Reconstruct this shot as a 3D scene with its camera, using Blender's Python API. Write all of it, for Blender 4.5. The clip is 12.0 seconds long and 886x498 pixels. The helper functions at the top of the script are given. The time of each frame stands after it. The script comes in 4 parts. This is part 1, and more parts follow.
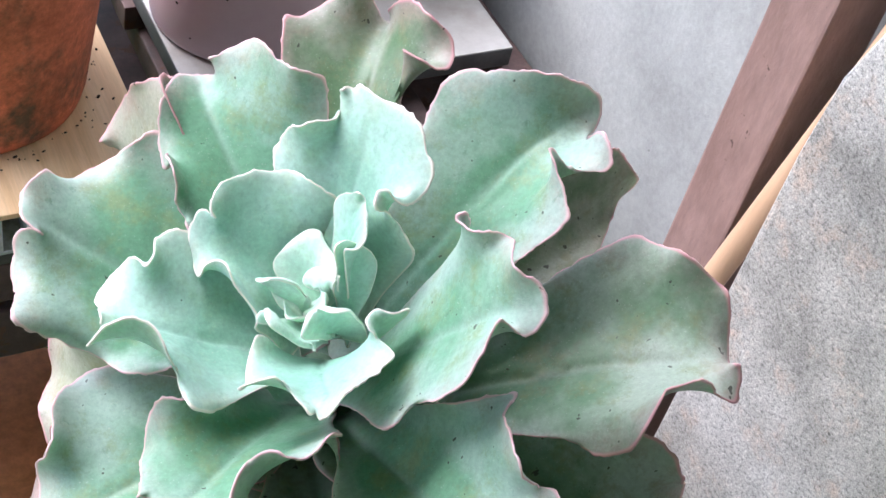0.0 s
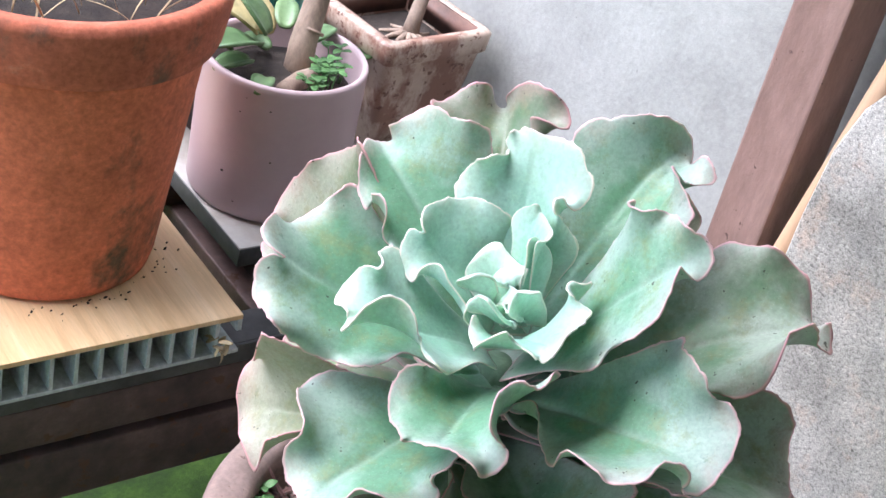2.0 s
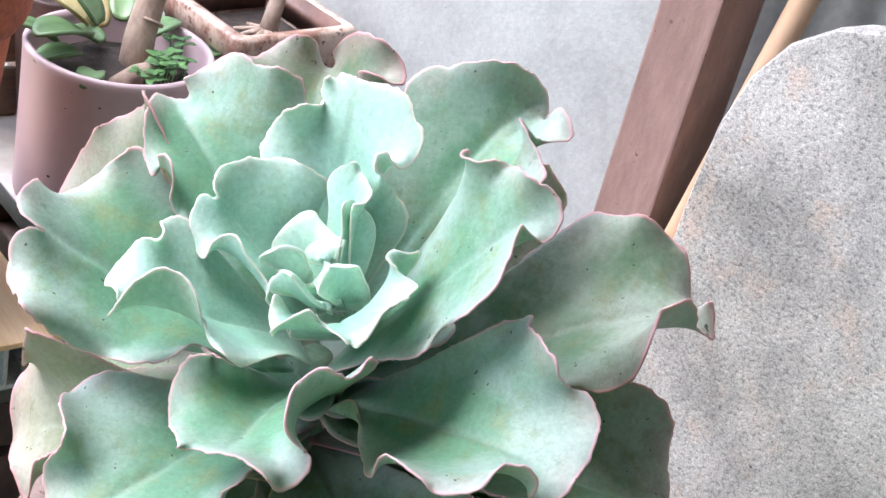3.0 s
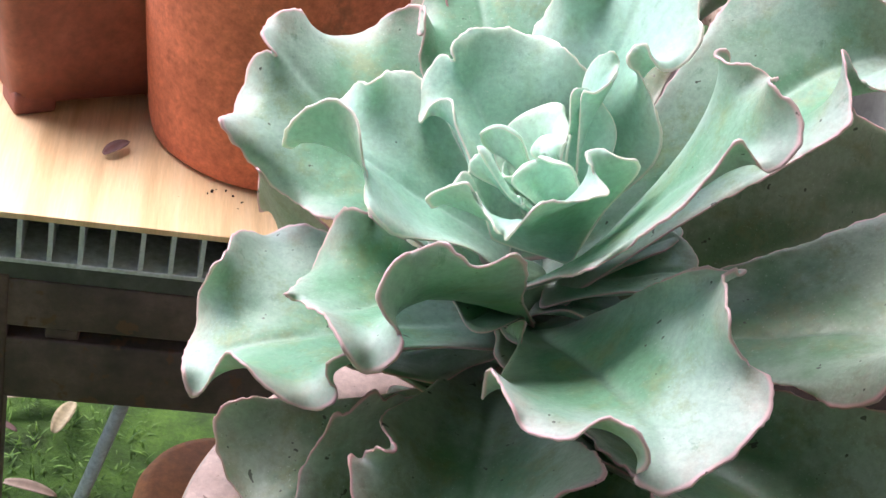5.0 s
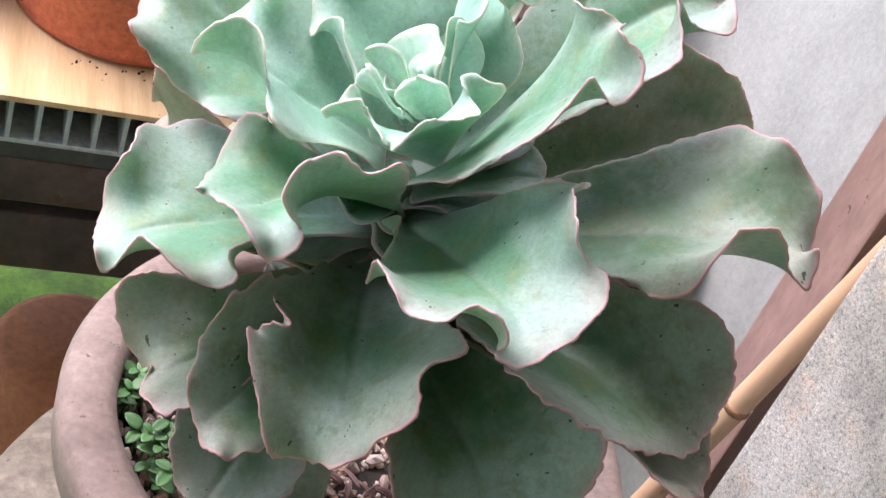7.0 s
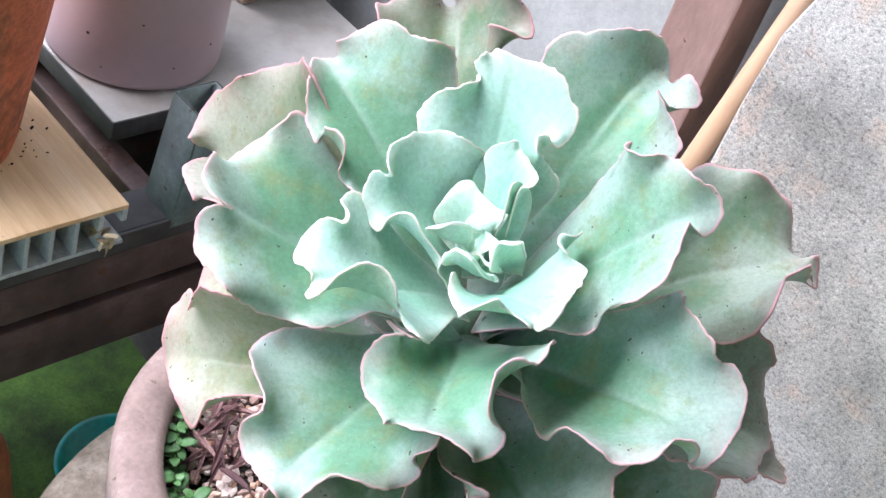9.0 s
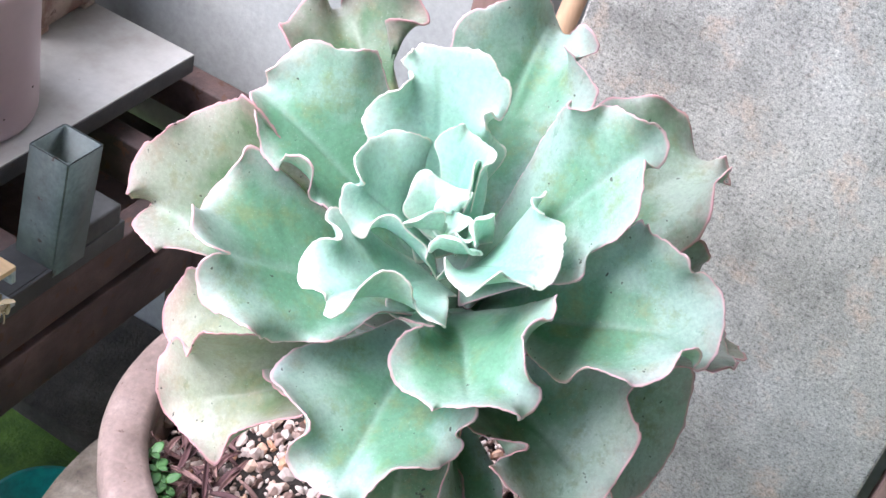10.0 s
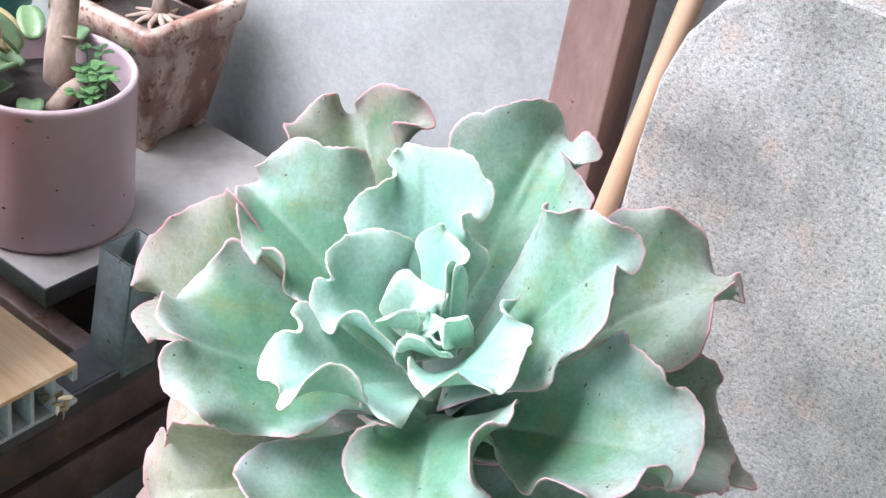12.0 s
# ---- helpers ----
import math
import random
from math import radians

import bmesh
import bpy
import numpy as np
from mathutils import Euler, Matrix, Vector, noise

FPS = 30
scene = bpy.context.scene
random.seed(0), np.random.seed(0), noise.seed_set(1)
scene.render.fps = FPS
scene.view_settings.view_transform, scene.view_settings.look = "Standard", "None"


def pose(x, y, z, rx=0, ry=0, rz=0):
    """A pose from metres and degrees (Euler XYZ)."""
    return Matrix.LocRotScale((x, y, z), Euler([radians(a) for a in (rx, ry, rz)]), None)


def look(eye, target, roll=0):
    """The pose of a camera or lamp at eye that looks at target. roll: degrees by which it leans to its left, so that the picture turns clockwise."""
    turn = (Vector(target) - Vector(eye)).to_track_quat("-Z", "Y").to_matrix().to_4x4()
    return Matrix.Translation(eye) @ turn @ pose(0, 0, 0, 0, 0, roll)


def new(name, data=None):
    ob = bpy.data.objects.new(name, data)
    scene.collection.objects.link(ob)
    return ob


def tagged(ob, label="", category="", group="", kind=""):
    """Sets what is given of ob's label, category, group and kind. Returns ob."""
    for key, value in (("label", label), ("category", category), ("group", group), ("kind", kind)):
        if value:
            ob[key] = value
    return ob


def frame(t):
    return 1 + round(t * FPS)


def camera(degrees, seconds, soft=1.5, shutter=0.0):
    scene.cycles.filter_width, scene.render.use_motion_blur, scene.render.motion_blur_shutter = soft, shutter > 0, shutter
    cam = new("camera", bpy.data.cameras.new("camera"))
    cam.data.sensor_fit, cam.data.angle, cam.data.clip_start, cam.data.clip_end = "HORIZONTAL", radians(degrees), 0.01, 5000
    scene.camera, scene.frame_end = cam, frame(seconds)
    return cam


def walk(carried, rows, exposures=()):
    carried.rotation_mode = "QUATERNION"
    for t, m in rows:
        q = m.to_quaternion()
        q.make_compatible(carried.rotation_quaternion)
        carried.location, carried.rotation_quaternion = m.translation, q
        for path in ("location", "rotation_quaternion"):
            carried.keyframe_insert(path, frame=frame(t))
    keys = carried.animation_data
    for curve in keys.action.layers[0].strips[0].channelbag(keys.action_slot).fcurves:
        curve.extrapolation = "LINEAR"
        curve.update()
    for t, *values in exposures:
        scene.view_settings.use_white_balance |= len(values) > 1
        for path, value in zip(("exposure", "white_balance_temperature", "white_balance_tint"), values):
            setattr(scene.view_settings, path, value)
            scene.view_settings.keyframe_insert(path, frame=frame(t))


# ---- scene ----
EXPOSURES = [(0, 1.48, 5720, 15), (3.7, 1.54, 5850, 15.5), (5.4, 1.48, 6150, 18.5), (6.1, 1.34, 6150, 19), (6.6, 1.46, 6150, 19), (7.2, 1.58, 6050, 18), (8.8, 1.60, 5700, 15), (10.5, 1.62, 5700, 15), (12, 1.56, 5700, 15)]
cam = camera(35.82, 12.0, soft=1.5)
walk(cam, [
    (0, pose(-0.2543, -0.3565, 1.4895, 43.64, -10.86, -25.63)),
    (0.5, pose(-0.2489, -0.3513, 1.4860, 43.77, -10.99, -25.21)),
    (1, pose(-0.2826, -0.3816, 1.4902, 46.20, -11.06, -26.18)),
    (1.5, pose(-0.4507, -0.4389, 1.4732, 49.58, -10.95, -30.43)),
    (2, pose(-0.5598, -0.4791, 1.4479, 56.96, -12.01, -33.97)),
    (2.5, pose(-0.5230, -0.4713, 1.4105, 60.83, -11.78, -38.31)),
    (3, pose(-0.4236, -0.4422, 1.3339, 60.18, -12.80, -37.43)),
    (3.5, pose(-0.3644, -0.4424, 1.3082, 59.20, -11.37, -31.49)),
    (3.7, pose(-0.3338, -0.4550, 1.3025, 58.00, -10.35, -27.10)),
    (5.3, pose(-0.1279, -0.4858, 1.2441, 55.63, -13.68, 0.41)),
    (5.5, pose(-0.0768, -0.4977, 1.2472, 54.35, -14.45, 5.97)),
    (6, pose(-0.0067, -0.4779, 1.2677, 52.72, -15.78, 11.92)),
    (6.5, pose(-0.0406, -0.4995, 1.2700, 52.76, -16.38, 4.02)),
    (7, pose(-0.2506, -0.5328, 1.3137, 51.55, -18.56, -11.90)),
    (7.1, pose(-0.3025, -0.5434, 1.3196, 53.78, -19.02, -15.67)),
    (7.2, pose(-0.3503, -0.5364, 1.3625, 52.54, -18.81, -19.48)),
    (8.8, pose(-0.5482, -0.3356, 1.4491, 50.17, -16.60, -36.54)),
    (9, pose(-0.5551, -0.2993, 1.4482, 49.35, -16.01, -41.22)),
    (9.5, pose(-0.6374, -0.2137, 1.4866, 49.83, -11.92, -52.56)),
    (10, pose(-0.6779, -0.1855, 1.4755, 50.83, -11.86, -59.91)),
    (10.5, pose(-0.7234, -0.1857, 1.4752, 52.30, -11.66, -62.45)),
    (11, pose(-0.7391, -0.1905, 1.4694, 53.00, -12.08, -61.75)),
    (11.5, pose(-0.7047, -0.2479, 1.4530, 53.76, -10.80, -57.42)),
    (11.8, pose(-0.6319, -0.2951, 1.4424, 55.66, -10.93, -54.31)),
    (12, pose(-0.5967, -0.3153, 1.4691, 55.50, -8.61, -51.25)),
], exposures=EXPOSURES)


# ---- light: bright overcast day, open sky ----
world = bpy.data.worlds.new("sky")
scene.world = world
world.use_nodes = True
wn = world.node_tree
sky = wn.nodes.new("ShaderNodeTexSky")
sky.sky_type = 'NISHITA'
sky.sun_disc = False
sky.sun_elevation = radians(58)
sky.sun_rotation = radians(-52.7)
sky.air_density, sky.dust_density, sky.ozone_density = 1.0, 4.0, 1.0
wn.links.new(sky.outputs[0], wn.nodes["Background"].inputs[0])
wn.nodes["Background"].inputs[1].default_value = 0.14
sun = new("sun", bpy.data.lights.new("sun", 'SUN'))
sun.data.energy, sun.data.angle, sun.data.color = 2.25, radians(58), (1.0, 0.985, 0.96)
sun.matrix_world = look((-1.05, 0.80, 2.15), (0, 0, 0))


# ---- materials ----
def mat(name, rough=0.8, metal=0.0):
    m = bpy.data.materials.new(name)
    m.use_nodes = True
    b = m.node_tree.nodes["Principled BSDF"]
    b.inputs["Roughness"].default_value, b.inputs["Metallic"].default_value = rough, metal
    return m, m.node_tree, b


def tex(nt, scale, detail=6.0, rough=0.6, kind="ShaderNodeTexNoise", coord="Object", stretch=(1, 1, 1)):
    c = nt.nodes.new("ShaderNodeTexCoord")
    mp = nt.nodes.new("ShaderNodeMapping")
    mp.inputs["Scale"].default_value = stretch
    n = nt.nodes.new(kind)
    n.inputs["Scale"].default_value = scale
    if kind == "ShaderNodeTexNoise":
        n.inputs["Detail"].default_value, n.inputs["Roughness"].default_value = detail, rough
    nt.links.new(c.outputs[coord], mp.inputs[0])
    nt.links.new(mp.outputs[0], n.inputs["Vector"])
    return n


def ramp(nt, source, stops, smooth=False):
    r = nt.nodes.new("ShaderNodeValToRGB")
    while len(r.color_ramp.elements) < len(stops):
        r.color_ramp.elements.new(0.5)
    for e, (p, c) in zip(r.color_ramp.elements, stops):
        e.position = p
        e.color = (c, c, c, 1) if isinstance(c, (int, float)) else (*c, 1)
    if smooth:
        r.color_ramp.interpolation = 'EASE'
    nt.links.new(source, r.inputs[0])
    return r.outputs[0]


def mix(nt, fac, a, b, mode='MIX'):
    m = nt.nodes.new("ShaderNodeMix")
    m.data_type, m.blend_type = 'RGBA', mode
    for sock, v in ((m.inputs[0], fac), (m.inputs[6], a), (m.inputs[7], b)):
        if isinstance(v, (int, float)):
            sock.default_value = v
        elif isinstance(v, tuple):
            sock.default_value = (*v, 1)
        else:
            nt.links.new(v, sock)
    return m.outputs[2]


def bump(nt, b, height, strength=0.3, dist=0.002):
    n = nt.nodes.new("ShaderNodeBump")
    n.inputs["Strength"].default_value, n.inputs["Distance"].default_value = strength, dist
    nt.links.new(height, n.inputs["Height"])
    nt.links.new(n.outputs[0], b.inputs["Normal"])


def mottled(name, colors, big, fine, rough=0.85, relief=0.3, dist=0.002, specks=None, coord="Object", stretch=(1, 1, 1), grain=(0.72, 1.25)):
    """A surface with stains at one scale and grain at another; specks: (scale, threshold, colour)."""
    m, nt, b = mat(name, rough)
    n1, n2 = tex(nt, big, coord=coord, stretch=stretch), tex(nt, fine, 8.0, 0.7, coord=coord, stretch=stretch)
    c1 = ramp(nt, n1.outputs[0], [(0.3, colors[0]), (0.5, colors[1]), (0.7, colors[2])])
    g = ramp(nt, n2.outputs[0], [(0.3, grain[0]), (0.7, grain[1])])
    c = mix(nt, 1.0, c1, g, 'MULTIPLY')
    if specks:
        v = tex(nt, specks[0], 3.0, 0.6, coord=coord)
        c = mix(nt, ramp(nt, v.outputs[0], [(specks[1], 0.0), (specks[1] + (0.03 if specks[0] > 12 else 0.16), 1.0)]), c, specks[2])
    nt.links.new(c, b.inputs["Base Color"])
    nt.links.new(ramp(nt, n2.outputs[0], [(0.2, rough - 0.12), (0.8, min(1.0, rough + 0.1))]), b.inputs["Roughness"])
    bump(nt, b, n2.outputs[0], relief, dist)
    return m


M_wall = mottled("cement_render", [(0.29, 0.294, 0.282), (0.385, 0.392, 0.376), (0.46, 0.467, 0.45)], 4.5, 110, 0.9, 0.35, 0.002, (95, 0.74, (0.22, 0.22, 0.21)), grain=(0.86, 1.10))


def slab_material():
    """Washed concrete: pale sand grain, dark and light grit, broad stains in warm and grey."""
    s, nt, b = mat("washed_concrete", 0.9)
    big, mid, grit, grit2 = tex(nt, 6, 7.0, 0.7), tex(nt, 19, 6.0, 0.7), tex(nt, 290, 4.0, 0.75, stretch=(1, 0.75, 1)), tex(nt, 620, 2.0, 0.8)
    c = ramp(nt, big.outputs[0], [(0.36, (0.28, 0.268, 0.248)), (0.48, (0.42, 0.40, 0.372)), (0.62, (0.575, 0.55, 0.515))])
    c = mix(nt, ramp(nt, mid.outputs[0], [(0.54, 0.0), (0.70, 0.65)]), c, (0.62, 0.46, 0.36))
    c = mix(nt, ramp(nt, tex(nt, 11, 5.0, 0.7).outputs[0], [(0.60, 0.0), (0.74, 0.6)]), c, (0.24, 0.24, 0.235))
    c = mix(nt, 1.0, c, ramp(nt, grit.outputs[0], [(0.37, 0.50), (0.47, 0.97), (0.56, 1.05), (0.68, 1.42)]), 'MULTIPLY')
    c = mix(nt, 1.0, c, ramp(nt, grit2.outputs[0], [(0.3, 0.64), (0.7, 1.32)]), 'MULTIPLY')
    c = mix(nt, ramp(nt, tex(nt, 75, 2.0).outputs[0], [(0.75, 0.0), (0.77, 0.8)]), c, (0.06, 0.055, 0.05))
    nt.links.new(c, b.inputs["Base Color"])
    bump(nt, b, grit.outputs[0], 0.7, 0.0014)
    return s


M_slab = slab_material()
M_earth = mottled("dark_earth", [(0.035, 0.03, 0.024), (0.07, 0.06, 0.048), (0.11, 0.10, 0.08)], 12, 160, 0.95, 0.9, 0.004)
M_post = mottled("brown_painted_wood", [(0.18, 0.108, 0.092), (0.26, 0.16, 0.135), (0.32, 0.205, 0.178)], 11, 90, 0.72, 0.55, 0.0016, (90, 0.70, (0.11, 0.065, 0.055)), stretch=(1, 1, 0.35), grain=(0.8, 1.18))
M_bamboo = mottled("dry_bamboo", [(0.50, 0.31, 0.19), (0.57, 0.37, 0.235), (0.62, 0.42, 0.28)], 12, 160, 0.5, 0.1, 0.0006, stretch=(1, 1, 0.1), grain=(0.92, 1.07))
M_bamboo_node = mottled("bamboo_joint", [(0.16, 0.08, 0.04), (0.25, 0.13, 0.07), (0.32, 0.18, 0.1)], 60, 200, 0.6)
M_rust = mottled("rusty_brown_steel", [(0.028, 0.018, 0.017), (0.075, 0.046, 0.042), (0.145, 0.09, 0.08)], 13, 120, 0.62, 0.6, 0.0012, (38, 0.60, (0.09, 0.042, 0.026)))
M_tube = mottled("galvanised_tube", [(0.06, 0.08, 0.075), (0.105, 0.13, 0.122), (0.16, 0.19, 0.178)], 14, 160, 0.5, 0.25, 0.0008, (60, 0.68, (0.06, 0.045, 0.035)))
M_channel = mottled("dull_dark_channel", [(0.03, 0.03, 0.03), (0.06, 0.06, 0.06), (0.10, 0.10, 0.098)], 14, 140, 0.6, 0.3, 0.0008)
M_pvc = mottled("grey_pvc", [(0.38, 0.42, 0.43), (0.48, 0.52, 0.53), (0.56, 0.60, 0.61)], 20, 160, 0.6, 0.2, 0.0006)
M_wood = mottled("pale_wood_film", [(0.58, 0.37, 0.19), (0.74, 0.52, 0.29), (0.82, 0.61, 0.38)], 5, 70, 0.5, 0.08, 0.0005, (60, 0.73, (0.16, 0.10, 0.06)), stretch=(9, 0.5, 1), grain=(0.86, 1.08))
M_tile = mottled("white_board", [(0.27, 0.245, 0.215), (0.38, 0.366, 0.345), (0.44, 0.43, 0.412)], 9, 90, 0.45, 0.08, 0.0005, (70, 0.74, (0.2, 0.16, 0.13)), grain=(0.92, 1.06))
M_pink = mottled("pink_glaze", [(0.43, 0.325, 0.345), (0.455, 0.345, 0.365), (0.48, 0.365, 0.385)], 3, 60, 0.4, 0.04, 0.0004, grain=(0.96, 1.04))


def aged_clay(name, clay, crust, spread):
    """Fired clay under a broken dark crust of dirt and old algae, with pale salt rubbed into it."""
    m, nt, b = mat(name, 0.88)
    broad, mid, fine = tex(nt, 6, 7.0, 0.68, stretch=(1, 1, 0.7)), tex(nt, 26, 8.0, 0.75), tex(nt, 150, 6.0, 0.7)
    c = ramp(nt, mid.outputs[0], [(0.3, tuple(0.7 * v for v in clay)), (0.55, clay), (0.75, tuple(min(1, 1.25 * v + 0.02) for v in clay))])
    c = mix(nt, ramp(nt, broad.outputs[0], [(spread, 0.0), (spread + 0.09, 0.9)]), c, crust)
    c = mix(nt, ramp(nt, mid.outputs[0], [(0.62, 0.0), (0.78, 0.5)]), c, (0.30, 0.26, 0.20))
    c = mix(nt, 1.0, c, ramp(nt, fine.outputs[0], [(0.3, 0.7), (0.7, 1.22)]), 'MULTIPLY')
    nt.links.new(c, b.inputs["Base Color"])
    bump(nt, b, mid.outputs[0], 0.5, 0.003)
    return m


M_terra = aged_clay("weathered_terracotta", (0.58, 0.165, 0.08), (0.075, 0.07, 0.042), 0.56)
M_terra_dark = mottled("dark_red_clay", [(0.16, 0.05, 0.035), (0.22, 0.07, 0.05), (0.28, 0.10, 0.07)], 12, 110, 0.7, 0.3, 0.001)
M_orange = mottled("orange_clay", [(0.42, 0.14, 0.055), (0.53, 0.185, 0.075), (0.60, 0.24, 0.11)], 8, 90, 0.7, 0.2, 0.001)
M_pot = mottled("pinkish_stoneware", [(0.16, 0.112, 0.095), (0.24, 0.172, 0.15), (0.30, 0.222, 0.198)], 16, 170, 0.78, 0.55, 0.0016, (120, 0.67, (0.12, 0.075, 0.06)), grain=(0.74, 1.2))
M_stone = mottled("lichened_concrete", [(0.11, 0.088, 0.068), (0.20, 0.165, 0.13), (0.31, 0.27, 0.22)], 26, 150, 0.92, 0.9, 0.003, (120, 0.68, (0.10, 0.085, 0.07)))
M_soil = mottled("dark_soil", [(0.018, 0.013, 0.011), (0.035, 0.026, 0.021), (0.06, 0.044, 0.036)], 60, 300, 0.95, 1.0, 0.004)
M_moss = mottled("moss_lawn", [(0.040, 0.060, 0.018), (0.09, 0.18, 0.026), (0.17, 0.31, 0.044)], 11, 160, 0.95, 1.0, 0.006)
M_teal = mottled("teal_plastic", [(0.01, 0.26, 0.22), (0.015, 0.31, 0.26), (0.02, 0.36, 0.31)], 5, 60, 0.35, 0.05, 0.0004)


def stained_glaze():
    """Cream glaze gone brown in runs, with many rusty pits."""
    m, nt, b = mat("stained_cream_glaze", 0.4)
    wash, mid, pits = tex(nt, 16, 7.0, 0.7, stretch=(1, 1, 0.6)), tex(nt, 45, 6.0, 0.7), tex(nt, 85, 3.0, 0.6)
    c = ramp(nt, mid.outputs[0], [(0.3, (0.42, 0.32, 0.255)), (0.7, (0.54, 0.43, 0.355))])
    c = mix(nt, ramp(nt, wash.outputs[0], [(0.45, 0.0), (0.55, 0.85)]), c, (0.20, 0.085, 0.055))
    c = mix(nt, ramp(nt, pits.outputs[0], [(0.60, 0.0), (0.65, 0.9)]), c, (0.12, 0.045, 0.03))
    nt.links.new(c, b.inputs["Base Color"])
    bump(nt, b, pits.outputs[0], 0.15, 0.0008)
    return m


M_stain = stained_glaze()
M_crate = mottled("weathered_crate_wood", [(0.10, 0.07, 0.05), (0.17, 0.12, 0.085), (0.25, 0.185, 0.135)], 9, 120, 0.85, 0.5, 0.0015, stretch=(0.3, 1, 2.5))
M_umber = mottled("brown_fired_clay", [(0.10, 0.05, 0.038), (0.16, 0.085, 0.065), (0.21, 0.12, 0.095)], 12, 100, 0.6, 0.2, 0.0008)


# ---- helpers for building ----
def mesh_from(name, bm, material, smooth=True):
    me = bpy.data.meshes.new(name)
    bm.normal_update()
    bm.to_mesh(me)
    bm.free()
    me.materials.append(material)
    for p in me.polygons:
        p.use_smooth = smooth
    return me


def part(name, bm, material, parent, label="", smooth=True):
    ob = new(name, mesh_from(name, bm, material, smooth))
    ob.parent = parent
    if label:
        tagged(ob, label=label)
    return ob


def solid(name, bm, material, smooth=False):
    return new(name, mesh_from(name, bm, material, smooth))


def holder(name, at=(0, 0, 0)):
    e = new(name)
    e.location = at
    return e


def box(bm, lo, hi, bevel=0.0, m=None):
    size, mid = Vector(hi) - Vector(lo), (Vector(hi) + Vector(lo)) / 2
    made = bmesh.ops.create_cube(bm, size=1.0)["verts"]
    for v in made:
        v.co = Vector((v.co.x * size.x, v.co.y * size.y, v.co.z * size.z)) + mid
    if bevel:
        es = list({e for v in made for e in v.link_edges})
        made = bmesh.ops.bevel(bm, geom=es, offset=bevel, segments=2, affect='EDGES', profile=0.6)["verts"]
    if m is not None:
        bmesh.ops.transform(bm, matrix=m, verts=[v for v in made if v.is_valid])
    return bm


def a_box(lo, hi, bevel=0.0, m=None):
    return box(bmesh.new(), lo, hi, bevel, m)


def lathe(profile, n=64, wobble=0.0, close=True, seed=0):
    """Turned form from (radius, height) pairs, closed where the radius is zero."""
    bm = bmesh.new()
    rings = []
    for r, z in profile:
        if r < 1e-6:
            rings.append([bm.verts.new((0, 0, z))])
            continue
        ring = []
        for i in range(n):
            a = 2 * math.pi * i / n
            w = 1 + wobble * noise.noise((2 * math.cos(a) + seed, 2 * math.sin(a), z * 6))
            ring.append(bm.verts.new((r * w * math.cos(a), r * w * math.sin(a), z)))
        rings.append(ring)
    for a, b in zip(rings, rings[1:]):
        for i in range(n):
            j = (i + 1) % n
            if len(a) == 1 and len(b) == 1:
                continue
            if len(a) == 1:
                bm.faces.new((a[0], b[i], b[j]))
            elif len(b) == 1:
                bm.faces.new((a[i], a[j], b[0]))
            else:
                bm.faces.new((a[i], a[j], b[j], b[i]))
    bmesh.ops.recalc_face_normals(bm, faces=bm.faces)
    return bm


def tube(points, radii, n=10, cap=True):
    """A round rod through the given points."""
    bm = bmesh.new()
    pts = [Vector(p) for p in points]
    rings = []
    side = None
    for i, p in enumerate(pts):
        d = (pts[min(i + 1, len(pts) - 1)] - pts[max(i - 1, 0)]).normalized()
        if side is None:
            side = d.orthogonal().normalized()
        side = (side - d * side.dot(d)).normalized()
        up = d.cross(side)
        r = radii[i] if isinstance(radii, (list, tuple)) else radii
        rings.append([bm.verts.new(p + (side * math.cos(2 * math.pi * k / n) + up * math.sin(2 * math.pi * k / n)) * r) for k in range(n)])
    for a, b in zip(rings, rings[1:]):
        for k in range(n):
            bm.faces.new((a[k], a[(k + 1) % n], b[(k + 1) % n], b[k]))
    if cap:
        bm.faces.new(rings[0][::-1])
        bm.faces.new(rings[-1])
    bmesh.ops.recalc_face_normals(bm, faces=bm.faces)
    return bm


def prism(outline, depth, axis='x', bevel=0.0):
    """A plate of the given outline (pairs in the two other axes), pushed out along an axis."""
    bm = bmesh.new()
    put = {'x': lambda a, b: (0, a, b), 'y': lambda a, b: (a, 0, b), 'z': lambda a, b: (a, b, 0)}[axis]
    f = bm.faces.new([bm.verts.new(put(a, b)) for a, b in outline])
    d = {'x': (depth, 0, 0), 'y': (0, depth, 0), 'z': (0, 0, depth)}[axis]
    r = bmesh.ops.extrude_face_region(bm, geom=[f])
    bmesh.ops.translate(bm, vec=d, verts=[v for v in r["geom"] if isinstance(v, bmesh.types.BMVert)])
    bmesh.ops.recalc_face_normals(bm, faces=bm.faces)
    if bevel:
        sharp = [e for e in bm.edges if e.calc_face_angle(0) > 0.9]
        bmesh.ops.bevel(bm, geom=sharp, offset=bevel, segments=3, affect='EDGES', profile=0.6)
    return bm


def roughen(bm, amp, scale, cuts=0):
    if cuts:
        bmesh.ops.subdivide_edges(bm, edges=bm.edges, cuts=cuts, use_grid_fill=True)
    for v in bm.verts:
        n = Vector((noise.noise(v.co * scale), noise.noise(v.co * scale + Vector((7, 3, 1))), noise.noise(v.co * scale + Vector((2, 9, 5)))))
        v.co += n * amp
    return bm


